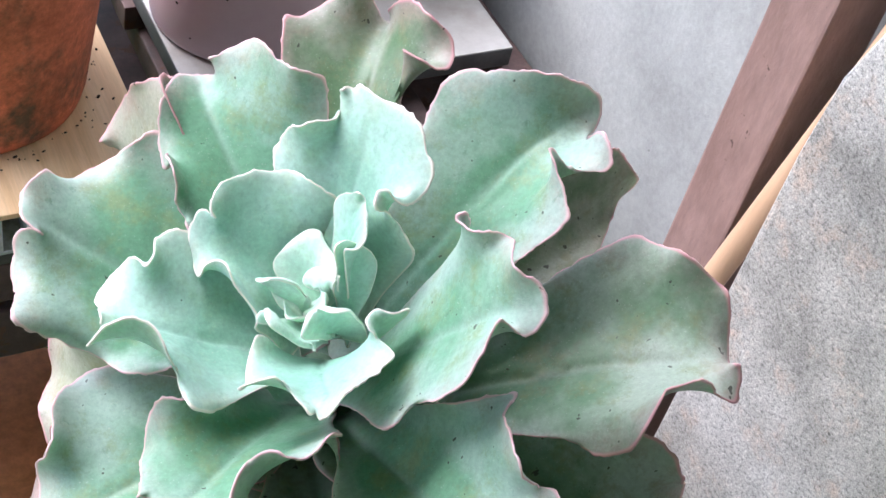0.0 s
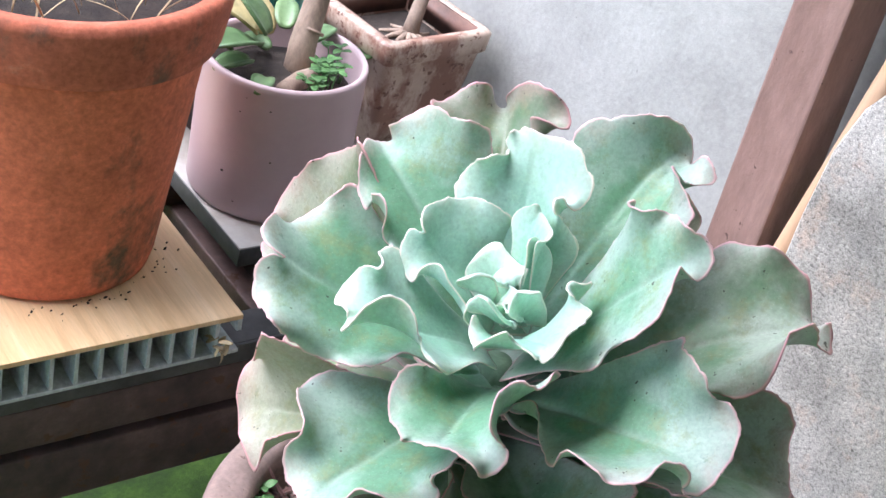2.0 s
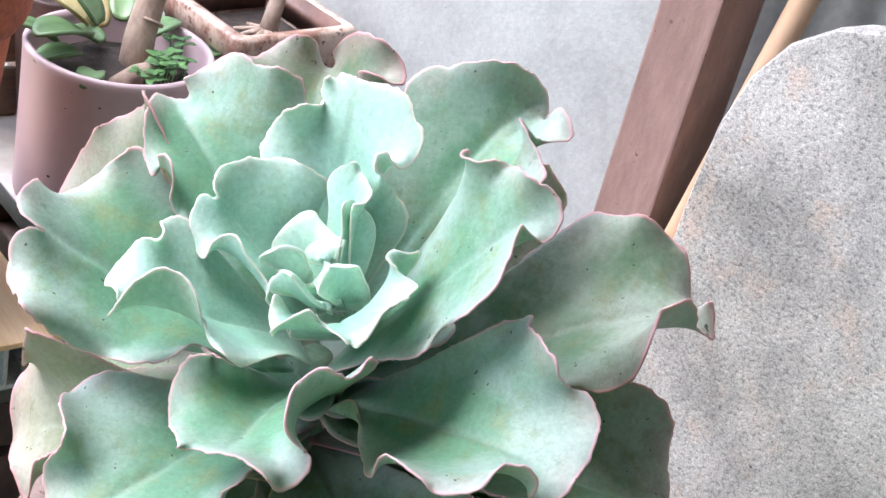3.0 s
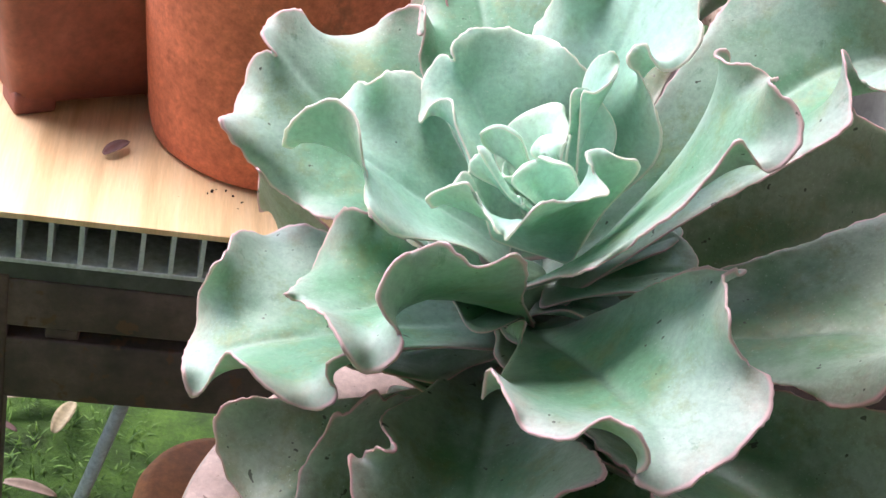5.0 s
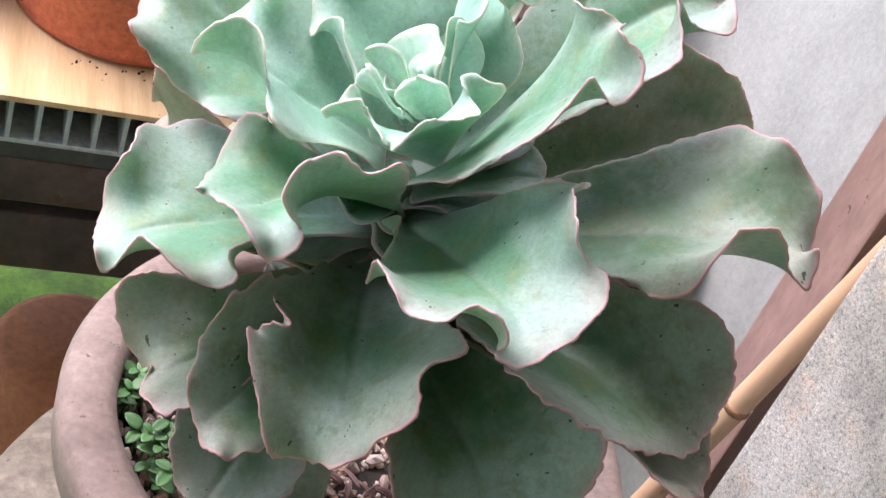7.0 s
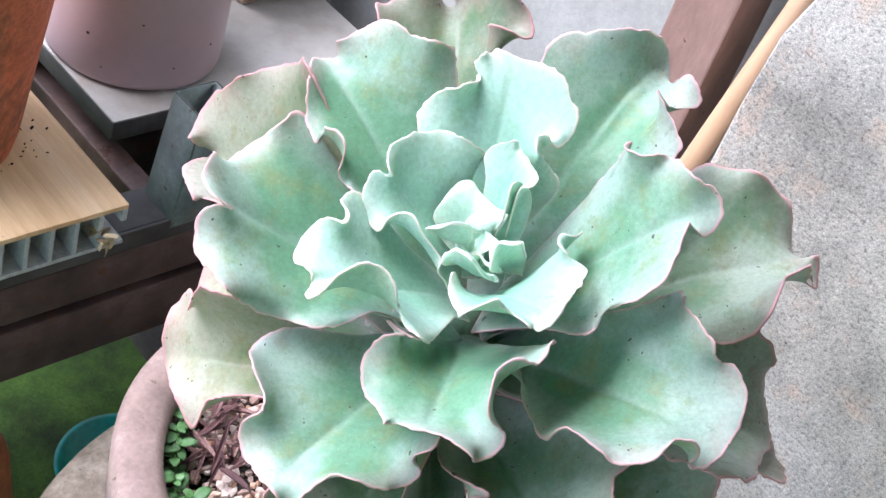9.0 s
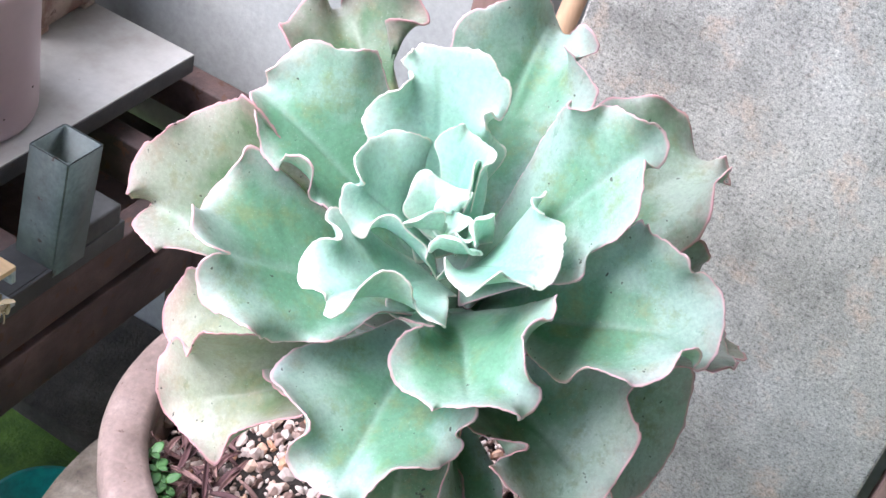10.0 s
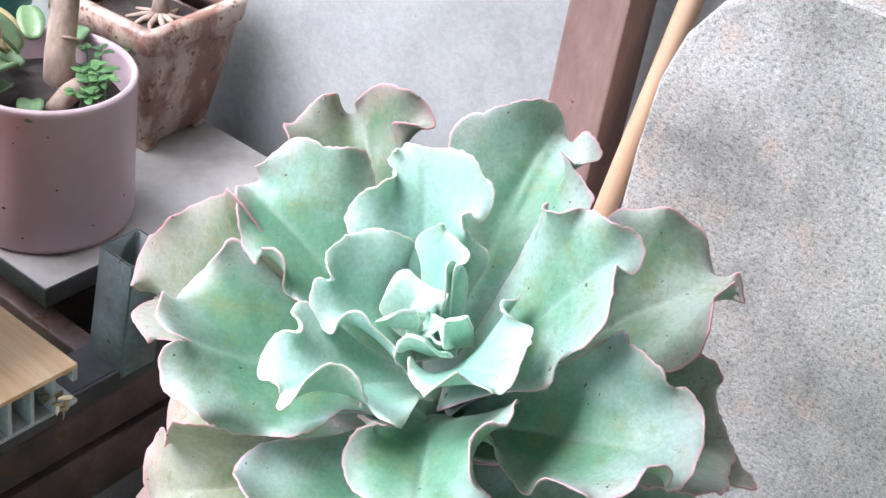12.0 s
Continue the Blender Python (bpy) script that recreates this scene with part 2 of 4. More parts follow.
# ---- the setting ----
def build_setting():
    bm = bmesh.new()
    bmesh.ops.create_grid(bm, x_segments=120, y_segments=120, size=3.0)
    for v in bm.verts:
        v.co.z = 0.012 * noise.noise(v.co * 3.0) + 0.006 * noise.noise(v.co * 14.0)
        if max(abs(v.co.x), abs(v.co.y)) > 2.97:
            v.co.x *= 40
            v.co.y *= 40
            v.co.z = 0
    tagged(solid("ground", bm, M_moss, True), "mossy green lawn ground with fallen leaves", "ground", kind="structure")
    bm = roughen(a_box((0.565, -2.3, 0), (0.685, 3.2, 2.3)), 0.002, 5, 10)
    tagged(solid("wall_east", bm, M_wall), "pale grey cement-rendered wall, faintly stained", "wall", kind="structure")
    # an added wall out of view: screens the southern sky, bounces light back
    tagged(solid("unseen_wall_south", a_box((-2.6, -2.2, 0), (0.564, -2.05, 2.318)), M_wall), "plain unseen cement wall added behind to shape the light", "wall", kind="structure")

    # an unseen roof, added to hold sun and sky off the south side
    tagged(solid("roof", a_box((-2.6, -2.34, 2.32), (0.7, 0.45, 2.40)), M_post), "plain brown unseen roof added to shade the yard's south side", "roof", kind="structure")

    tagged(solid("pavement", roughen(a_box((0.33, -2.04, -0.05), (0.5645, 1.7, 0.032), 0.004), 0.002, 6, 3), M_earth), "dark brown strip along the wall's foot", "path", kind="structure")


build_setting()


def slab_outline():
    pts = [(0.155, 0.004), (0.155, 0.835)]
    for k in range(13):
        a = k / 12
        # shoulder, then a flat crown, then the other shoulder
        ang = math.pi * a
        pts.append((-0.0575 + 0.2125 * math.copysign(abs(math.cos(ang)) ** 0.62, math.cos(ang)), 0.835 + 0.212 * abs(math.sin(ang)) ** 0.75))
    pts += [(-0.27, 0.835), (-0.27, 0.004)]
    out = []
    for p in pts:
        if not out or (Vector(p) - Vector(out[-1])).length > 0.004:
            out.append(p)
    return out


slab = solid("concrete_slab", prism(slab_outline(), 0.05, 'x', 0.006), M_slab)
slab.location = (0.42, 0, 0.03)
tagged(slab, "upright grey concrete slab with rounded top corners and grainy washed face", "slab")

post = solid("timber_post", roughen(a_box((0.473, 0.2233, 0.033), (0.53, 0.2865, 2.1), 0.003), 0.0015, 9, 0), M_post)
tagged(post, "brown painted square timber post standing against the cement wall", "post")
post2 = solid("timber_post", a_box((0.41, -0.365, 0.033), (0.47, -0.283, 0.95), 0.003), M_post)
tagged(post2, "short brown timber post beside the concrete slab", "post")

JOINTS = (0.13, 0.44)
pole = holder("bamboo_pole", (0.345, 0.236, 0.034))
FOOT, HEAD = Vector((0.345, 0.236, 0.036)), Vector((0.551, 0.160, 1.27))
pts = [FOOT.lerp(HEAD, k / 8) for k in range(9)]
culm = part("culm", tube([p - pole.location for p in pts], 0.0115, 14), M_bamboo, pole)
for f in JOINTS:
    p = FOOT.lerp(HEAD, f) - pole.location
    d = (HEAD - FOOT).normalized()
    part("joint", tube([p - d * 0.004, p - d * 0.0015, p + d * 0.0015, p + d * 0.004], [0.0118, 0.0135, 0.0135, 0.0118], 14), M_bamboo_node, culm, "dark ringed bamboo joint")
tagged(pole, "straight tan bamboo pole leaning against the wall", "pole")


# ---- round pedestal and the succulent's pot ----
ped = holder("pedestal", (0.084, 0.138, -0.012))
part("drum", lathe([(0, 0.014), (0.24, 0.014), (0.245, 0.02), (0.245, 0.335), (0.24, 0.34), (0, 0.34)], 72, 0.006), M_stone, ped)
part("top_disc", lathe([(0, 0.341), (0.27, 0.341), (0.285, 0.35), (0.288, 0.372), (0.28, 0.392), (0.262, 0.40), (0.15, 0.402), (0, 0.402)], 96, 0.008, seed=3), M_stone, ped, "rough grey stone disc with lichen specks")
tagged(ped, "round grey lichened concrete pedestal under the flower pot", "pedestal")

POT_X, POT_Y = 0.060, 0.120
pot = holder("flower_pot", (POT_X, POT_Y, 0.390))
part("body", lathe([(0, 0.004), (0.135, 0.0), (0.145, 0.004), (0.185, 0.185), (0.187, 0.19), (0.172, 0.19), (0.170, 0.186), (0.132, 0.02), (0, 0.02)], 96, 0.004), M_pot, pot)
part("rim", lathe([(0.1875, 0.178), (0.206, 0.180), (0.211, 0.186), (0.212, 0.216), (0.208, 0.225), (0.200, 0.228), (0.180, 0.227), (0.1725, 0.222), (0.171, 0.212), (0.1725, 0.1905), (0.1875, 0.178)], 96, 0.004, seed=2), M_pot, pot, "thick rounded rim of pinkish-brown stoneware")
tagged(pot, "wide pinkish-brown stoneware flower pot standing on a round pedestal", "pot")
bm = lathe([(0.168, 0.15), (0.165, 0.165), (0.12, 0.178), (0.06, 0.184), (0, 0.186)], 64, 0.02)
part("soil", bm, M_soil, pot, "dark potting soil")


# gravel on the soil, too fine to count
def gravel():
    rnd = random.Random(5)
    bm = bmesh.new()
    lay = None
    for k in range(2300):
        r, a = 0.166 * math.sqrt(rnd.random()), rnd.uniform(0, 2 * math.pi)
        s = rnd.choice((0.0018, 0.0024, 0.003, 0.0034, 0.004, 0.005, 0.0066))
        z = 0.178 + 0.008 * (1 - r / 0.166) + s * 0.25 + rnd.uniform(-0.001, 0.002)
        m = Matrix.LocRotScale((r * math.cos(a), r * math.sin(a), z), Euler([rnd.uniform(0, 6) for _ in range(3)]), (s * rnd.uniform(0.7, 1.6), s, s * rnd.uniform(0.5, 0.9)))
        vs = bmesh.ops.create_icosphere(bm, subdivisions=1, radius=1.0, matrix=m)["verts"]
        for v in vs:
            v.co += Vector((rnd.uniform(-1, 1), rnd.uniform(-1, 1), rnd.uniform(-1, 1))) * s * 0.16
    return bm


def island_material(name, stops, rough=0.8, fine=200):
    m, nt, b = mat(name, rough)
    g = nt.nodes.new("ShaderNodeNewGeometry")
    n = tex(nt, fine)
    c = mix(nt, 1.0, ramp(nt, g.outputs["Random Per Island"], stops), ramp(nt, n.outputs[0], [(0.3, 0.75), (0.7, 1.2)]), 'MULTIPLY')
    nt.links.new(c, b.inputs["Base Color"])
    bump(nt, b, n.outputs[0], 0.3, 0.001)
    return m


M_gravel = island_material("mixed_gravel", [(0.0, (0.13, 0.07, 0.055)), (0.2, (0.36, 0.24, 0.20)), (0.45, (0.54, 0.42, 0.37)), (0.75, (0.66, 0.56, 0.51)), (0.93, (0.55, 0.30, 0.18)), (1.0, (0.72, 0.66, 0.62))])
gr = solid("gravel", gravel(), M_gravel, False)
gr.location = pot.location
tagged(gr, "pinkish and white gravel scattered over the pot's soil", "gravel", kind="stuff")

M_weed = island_material("weed_green", [(0.0, (0.05, 0.13, 0.035)), (0.5, (0.08, 0.19, 0.055)), (1.0, (0.13, 0.26, 0.09))], 0.5, 90)
M_dry = island_material("dried_leaf", [(0.0, (0.05, 0.022, 0.024)), (0.5, (0.13, 0.06, 0.06)), (1.0, (0.27, 0.16, 0.14))], 0.8, 160)
M_sere = island_material("sere_leaf", [(0.0, (0.30, 0.13, 0.07)), (0.45, (0.46, 0.26, 0.17)), (0.8, (0.62, 0.46, 0.38)), (1.0, (0.66, 0.55, 0.48))], 0.7, 70)
M_straw = island_material("straw", [(0.0, (0.34, 0.25, 0.14)), (1.0, (0.58, 0.47, 0.30))], 0.8, 120)
M_grass = island_material("grass_blade", [(0.0, (0.08, 0.18, 0.026)), (1.0, (0.22, 0.39, 0.06))], 0.6, 90)


def blade(bm, at, az, tilt, length, width, bend=0.0, cup=0.25, n=6, round_=1.0, thick=0.0006):
    """A small flat leaf of some thickness, bent along its length and hollowed across."""
    m = Matrix.Translation(at) @ Euler((0, 0, radians(az))).to_matrix().to_4x4() @ Euler((0, -radians(tilt), 0)).to_matrix().to_4x4()
    rows = []
    for sgn in (0, 1):
        grid = []
        for i in range(n + 1):
            t = i / n
            w = width * (math.sin(math.pi * min(1, max(0.02, t * 0.92 + 0.06))) ** (0.6 * round_))
            x, z = length * t, -bend * length * t * t
            grid.append([bm.verts.new(m @ Vector((x, w * s, z + cup * w * abs(s) - sgn * thick))) for s in (-1, -0.5, 0, 0.5, 1)])
        rows.append(grid)
    for g, flip in ((rows[0], False), (rows[1], True)):
        for i in range(n):
            for j in range(4):
                q = (g[i][j], g[i + 1][j], g[i + 1][j + 1], g[i][j + 1])
                bm.faces.new(q[::-1] if not flip else q)
    a, b = rows
    rim = [(i, 0) for i in range(n + 1)] + [(n, j) for j in range(1, 5)] + [(i, 4) for i in range(n - 1, -1, -1)] + [(0, j) for j in range(3, 0, -1)]
    for p, q in zip(rim, rim[1:] + rim[:1]):
        bm.faces.new((a[p[0]][p[1]], a[q[0]][q[1]], b[q[0]][q[1]], b[p[0]][p[1]]))
    return bm


def weed(at, seed, sprigs):
    rnd = random.Random(seed)
    root = holder("weed", at)
    for k in range(sprigs):
        a, h = rnd.uniform(0, 360), rnd.uniform(0.012, 0.038)
        x, y = rnd.uniform(-0.012, 0.012), rnd.uniform(-0.012, 0.012)
        bm = tube([(x, y, 0), (x + 0.003, y, h * 0.6), (x + 0.006 * math.cos(a), y + 0.006 * math.sin(a), h)], [0.0011, 0.0009, 0.0006], 6)
        for j in range(rnd.choice((3, 4, 4))):
            s = rnd.uniform(0.008, 0.016)
            blade(bm, (x + 0.006 * math.cos(a), y + 0.006 * math.sin(a), h - 0.002 * j), a + j * 97, rnd.uniform(5, 35), s, s * 0.34, 0.2, 0.2, 5)
        part("sprig", bm, M_weed, root)
    tagged(root, "small green weed sprouting from the pot's gravel", "weed", "weeds in the pot")


for k, (x, y, sp) in enumerate([(-0.070, 0.22, 4), (-0.083, 0.185, 4), (-0.097, 0.145, 5), (-0.093, 0.112, 5), (-0.040, 0.245, 3), (-0.080, 0.08, 4)]):
    weed((x, y, 0.570), 20 + k, sp)


def litter(name, at, seed, count, spread, size, material, label, category, flat=12, slim=1.0, curl=1.0):
    rnd = random.Random(seed)
    bm = bmesh.new()
    for k in range(count):
        s = size * rnd.uniform(0.6, 1.3)
        blade(bm, (rnd.uniform(-spread, spread), rnd.uniform(-spread, spread), 0.004 + 0.018 * k / max(count, 9)), rnd.uniform(0, 360), rnd.uniform(-flat, flat), s, s * rnd.uniform(0.16, 0.3) * slim, rnd.uniform(-0.3, 0.4) * curl, rnd.uniform(0.2, 0.7) * curl, 7)
    ob = solid(name, bm, material, True)
    ob.location = at
    return tagged(ob, label, category)


litter("withered_leaves", (-0.015, 0.225, 0.572), 3, 46, 0.038, 0.034, M_dry, "shrivelled dark purple-brown leaves lying on the gravel", "dry leaves", 28, 0.30, 2.6)
litter("withered_leaves", (0.045, 0.02, 0.572), 4, 54, 0.065, 0.034, M_dry, "shrivelled dark brown leaves under the rosette", "dry leaves", 28, 0.30, 2.6)

# ---- steel table frame ----
table = holder("table_frame", (0, 0.515, 0))
T = [("upper_rail", (-0.335, 0.0, 0.455), (0.40, 0.032, 0.507)), ("lower_rail", (-0.335, 0.0, 0.372), (0.40, 0.032, 0.442)),
     ("leg", (-0.332, -0.001, 0.0), (-0.297, 0.033, 0.512)), ("leg", (0.372, -0.001, 0.0), (0.405, 0.033, 0.510)),
     ("leg", (-0.332, 0.56, 0.0), (-0.297, 0.595, 0.512)), ("back_rail", (-0.302, 0.56, 0.446), (0.51, 0.592, 0.507)),
     ("side_rail", (-0.3368, 0.034, 0.446), (-0.3032, 0.559, 0.507)), ("side_rail", (0.3735, 0.034, 0.446), (0.404, 0.559, 0.507)),
     ("wall_rail", (0.52, -0.02, 0.46), (0.557, 0.62, 0.512)), ("cross_rail", (0.135, 0.034, 0.469), (0.165, 0.559, 0.507)),
     ("slot_block", (-0.265, 0.003, 0.4422), (-0.235, 0.03, 0.4548)), ("shelf_bar", (-0.30, 0.30, 0.14), (0.36, 0.33, 0.165)),
     # added plate hidden behind the rails, keeps the space below in shade
     ("shade_plate", (-0.02, 0.06, 0.385), (0.555, 0.62, 0.392))]
for n, lo, hi in T:
    part(n, roughen(a_box(lo, hi, 0.0025), 0.0008, 14), M_rust, table)
part("brace", tube([(-0.188, 0.016, 0.371), (-0.276, 0.016, 0.002)], 0.0068, 8), M_pvc, table, "pale grey flat strut")
tagged(table, "rusty dark brown steel table frame with double rails", "table")

channel = holder("grey_channel", (0, -0.03, 0.5075))
part("web", a_box((-0.31, 0.545, 0.0002), (0.24, 0.549, 0.0238), 0.001), M_channel, channel)
part("top_flange", a_box((-0.31, 0.5495, 0.0200), (0.24, 0.60, 0.0238), 0.001), M_channel, channel)
part("bottom_flange", a_box((-0.31, 0.5495, 0.0002), (0.24, 0.60, 0.0042), 0.001), M_channel, channel)
tagged(channel, "dull grey metal channel lying on the table rail", "channel")

# a stub of square steel tube welded upright, leaning a little
stub = holder("steel_tube", (0.153, 0.541, 0.5075))


def square_tube(p0, p1, w, wall):
    bm = bmesh.new()
    rings = []
    for p, inner in ((p0, 0), (p1, 0), (p1, 1), (p0, 1)):
        h = w / 2 - (wall if inner else 0)
        rings.append([bm.verts.new((p[0] + sx * h, p[1] + sy * h, p[2])) for sx, sy in ((-1, -1), (1, -1), (1, 1), (-1, 1))])
    for a, b in zip(rings, rings[1:]):
        for k in range(4):
            bm.faces.new((a[k], a[(k + 1) % 4], b[(k + 1) % 4], b[k]))
    bmesh.ops.recalc_face_normals(bm, faces=bm.faces)
    edges = [e for e in bm.edges if abs((e.verts[0].co - e.verts[1].co).z) > 0.02]
    bmesh.ops.bevel(bm, geom=edges, offset=0.002, segments=2, affect='EDGES')
    return bm


part("upright", square_tube((0.0, 0.0, 0.0015), (0.004, -0.014, 0.1595), 0.050, 0.003), M_tube, stub)
part("base", a_box((0.0265, -0.024, 0.0), (0.082, 0.030, 0.048), 0.003), M_channel, stub, "dark grey steel base block")
tagged(stub, "short grey square steel tube with an open end on the table", "steel tube")

# ---- hollow plastic panel with a wood-grain face ----
panel = holder("hollow_panel", (0, 0.505, 0.5315))
X0, X1, DEPTH = -1.10, 0.068, 0.60
part("face", a_box((X0, 0.0, 0.0445), (X1, DEPTH, 0.0505), 0.0008), M_wood, panel, "pale wood-grain face with dirt specks")
part("back", a_box((X0, 0.0, 0.0), (X1, DEPTH, 0.0048), 0.0008), M_pvc, panel)
web_me = mesh_from("web", a_box((0, 0.0005, 0.0049), (0.0042, DEPTH - 0.0005, 0.0444)), M_pvc, False)
k = 0
while X1 - 0.030 - 0.0254 * k > X0:
    w = new("web", web_me)
    w.parent, w.location = panel, (X1 - 0.030 - 0.0254 * k, 0, 0)
    k += 1
part("torn_lip", a_box((X1 - 0.006, 0.0, 0.030), (X1, DEPTH, 0.0443), 0.0006), M_pvc, panel)
tagged(panel, "hollow grey plastic panel with open cells and a pale wood-grain top", "panel")
litter("moss_tuft", (0.045, 0.502, 0.538), 9, 14, 0.006, 0.014, M_straw, "dry mossy debris caught in the panel's torn end", "debris", 70)
litter("dry_leaf", (-0.369, 0.591, 0.5832), 11, 1, 0.001, 0.045, M_straw, "narrow dull grey-green leaf lying on the wood panel", "leaf", 3)
litter("dry_leaf", (-0.232, 0.606, 0.5832), 12, 1, 0.001, 0.034, M_dry, "curled brown leaf lying on the wood panel", "leaf", 3)

# ---- white board with the pots at the back ----
board = holder("white_board", (0, 0, 0.5395))
part("core", a_box((0.132, 0.636, 0.0), (0.508, 1.242, 0.0233), 0.001), M_channel, board, "dark grey board edge")
part("face", a_box((0.1325, 0.6365, 0.0235), (0.5075, 1.2415, 0.0255), 0.0008), M_tile, board, "white laminated face with dirt specks")
tagged(board, "white laminated board with a dark edge resting on the table frame", "board")
for y in (0.82, 1.04):
    tagged(solid("board_bearer", a_box((0.12, y, 0.5075), (0.50, y + 0.035, 0.5390), 0.002), M_rust), "dark steel bar under the white board", "bar")


def specks(count, seed, ring, name, parent, material, size=0.0022):
    rnd = random.Random(seed)
    for k in range(count):
        p, nrm = ring(rnd)
        bm = bmesh.new()
        s = size * rnd.uniform(0.7, 1.5)
        bmesh.ops.create_icosphere(bm, subdivisions=1, radius=1.0)
        q = nrm.to_track_quat('Z', 'Y').to_matrix().to_4x4()
        bmesh.ops.transform(bm, matrix=Matrix.Translation(p) @ q @ Matrix.Diagonal((s, s * 0.8, s * 0.35, 1)), verts=bm.verts)
        part(name, bm, material, parent)


# pink pot
pink = holder("pink_pot", (0.228, 0.757, 0.5655))
part("body", lathe([(0, 0.003), (0.089, 0.0), (0.0955, 0.003), (0.0975, 0.010), (0.0975, 0.056), (0.0975, 0.125), (0.098, 0.170), (0.0985, 0.176), (0.096, 0.180), (0.092, 0.179), (0.090, 0.173), (0.086, 0.137), (0, 0.137)], 96), M_pink, pink)
part("soil", lathe([(0.0855, 0.138), (0.075, 0.150), (0.04, 0.158), (0, 0.160)], 40, 0.05), M_soil, pink, "dark soil")


def pink_ring(rnd):
    a, z = radians(rnd.uniform(195, 290)), rnd.uniform(0.02, 0.165)
    r = 0.0976
    return Vector((r * math.cos(a), r * math.sin(a), z)), Vector((math.cos(a), math.sin(a), -0.1))


specks(8, 8, pink_ring, "dirt_speck", pink, M_soil, 0.0015)
tagged(pink, "straight-sided dusty-pink glazed pot with dirt specks on a white board", "pot")

M_bark = mottled("grey_brown_bark", [(0.20, 0.14, 0.105), (0.30, 0.225, 0.175), (0.38, 0.30, 0.24)], 30, 150, 0.85, 0.6, 0.002, stretch=(1, 1, 0.4))
M_green = mottled("jade_leaf", [(0.07, 0.13, 0.05), (0.11, 0.19, 0.085), (0.16, 0.25, 0.11)], 14, 90, 0.4, 0.1, 0.001)
M_yellow = mottled("yellowing_leaf", [(0.30, 0.25, 0.10), (0.42, 0.36, 0.17), (0.48, 0.38, 0.2)], 20, 90, 0.45, 0.1, 0.001)
M_bluegreen = mottled("blue_succulent_leaf", [(0.15, 0.30, 0.29), (0.20, 0.36, 0.34), (0.26, 0.43, 0.40)], 14, 90, 0.5, 0.1, 0.001)

shrub = holder("jade_shrub", (0.231, 0.755, 0.722))
trunk = part("trunk", tube([(0.012, -0.004, -0.02), (0.02, 0.006, 0.03), (0.040, 0.020, 0.085), (0.062, 0.034, 0.14), (0.09, 0.05, 0.22)], [0.019, 0.0165, 0.0145, 0.0135, 0.012], 16), M_bark, shrub)
for p in (0.045, 0.09, 0.135):
    part("ring_scar", tube([(0.012 + 0.36 * p, -0.004 + 0.22 * p, p), (0.0135 + 0.36 * p, -0.003 + 0.22 * p, p + 0.003)], 0.0156, 14), M_bark, trunk)
part("root", tube([(-0.03, -0.045, 0.0), (0.0, -0.035, 0.006), (0.03, -0.02, 0.004)], [0.010, 0.012, 0.009], 12), M_bark, shrub, "thick surface root")
for k, (x, y, z, az, tilt, s, mt) in enumerate([(-0.035, 0.02, 0.03, 205, 25, 0.075, M_green), (-0.02, 0.045, 0.03, 150, 40, 0.075, M_yellow), (-0.01, 0.03, 0.015, 110, 15, 0.04, M_green), (0.02, 0.05, 0.03, 60, 30, 0.05, M_green), (-0.05, 0.0, 0.02, 190, 10, 0.05, M_green), (-0.045, -0.03, 0.012, 230, 15, 0.045, M_green), (-0.02, 0.02, 0.04, 130, 55, 0.06, M_green), (0.0, 0.055, 0.02, 95, 45, 0.06, M_yellow), (-0.06, 0.03, 0.02, 170, 35, 0.05, M_green), (0.045, 0.03, 0.02, 20, 20, 0.045, M_green)]):
    part("leaf", blade(bmesh.new(), (x, y, z), az, tilt, s, s * 0.30, 0.2, 0.35, 10, 0.8, 0.004), mt, shrub)
tagged(shrub, "woody jade shrub with a leaning grey-brown trunk and few leaves", "shrub")
for k, (x, y) in enumerate([(0.255, 0.702), (0.278, 0.732), (0.283, 0.765), (0.260, 0.722), (0.222, 0.690)]):
    weed((x, y, 0.716), 40 + k, 4)

# square stained pot
square = holder("square_pot", (0.445, 0.840, 0.5655))


def square_body(h, top, bottom, wall, r):
    bm = bmesh.new()
    def loop(half, z):
        pts = []
        for cx, cy, a0 in ((1, 1, 0), (-1, 1, 90), (-1, -1, 180), (1, -1, 270)):
            for k in range(5):
                a = radians(a0 + 22.5 * k)
                pts.append(bm.verts.new((cx * (half - r) + r * math.cos(a), cy * (half - r) + r * math.sin(a), z)))
        return pts
    rings = [loop(bottom, 0.012), loop((top + bottom) / 2, h * 0.5), loop(top - 0.006, h - 0.034), loop(top, h - 0.028), loop(top + 0.002, h - 0.004), loop(top - 0.002, h), loop(top - wall, h), loop(top - wall - 0.003, h - 0.05), loop(bottom - wall, 0.03)]
    for a, b in zip(rings, rings[1:]):
        n = len(a)
        for k in range(n):
            bm.faces.new((a[k], a[(k + 1) % n], b[(k + 1) % n], b[k]))
    bm.faces.new(rings[0][::-1])
    bm.faces.new(rings[-1])
    bmesh.ops.recalc_face_normals(bm, faces=bm.faces)
    return bm


def square_lining(top, bottom, z0, z1, wall):
    bm = bmesh.new()
    rings = [[bm.verts.new((sx * h, sy * h, z)) for sx, sy in ((-1, -1), (1, -1), (1, 1), (-1, 1))] for h, z in ((bottom, z0), (top, z1), (top - wall, z1), (bottom - wall, z0))]
    for a, b in zip(rings, rings[1:] + rings[:1]):
        for k in range(4):
            bm.faces.new((a[k], a[(k + 1) % 4], b[(k + 1) % 4], b[k]))
    bmesh.ops.recalc_face_normals(bm, faces=bm.faces)
    return bm


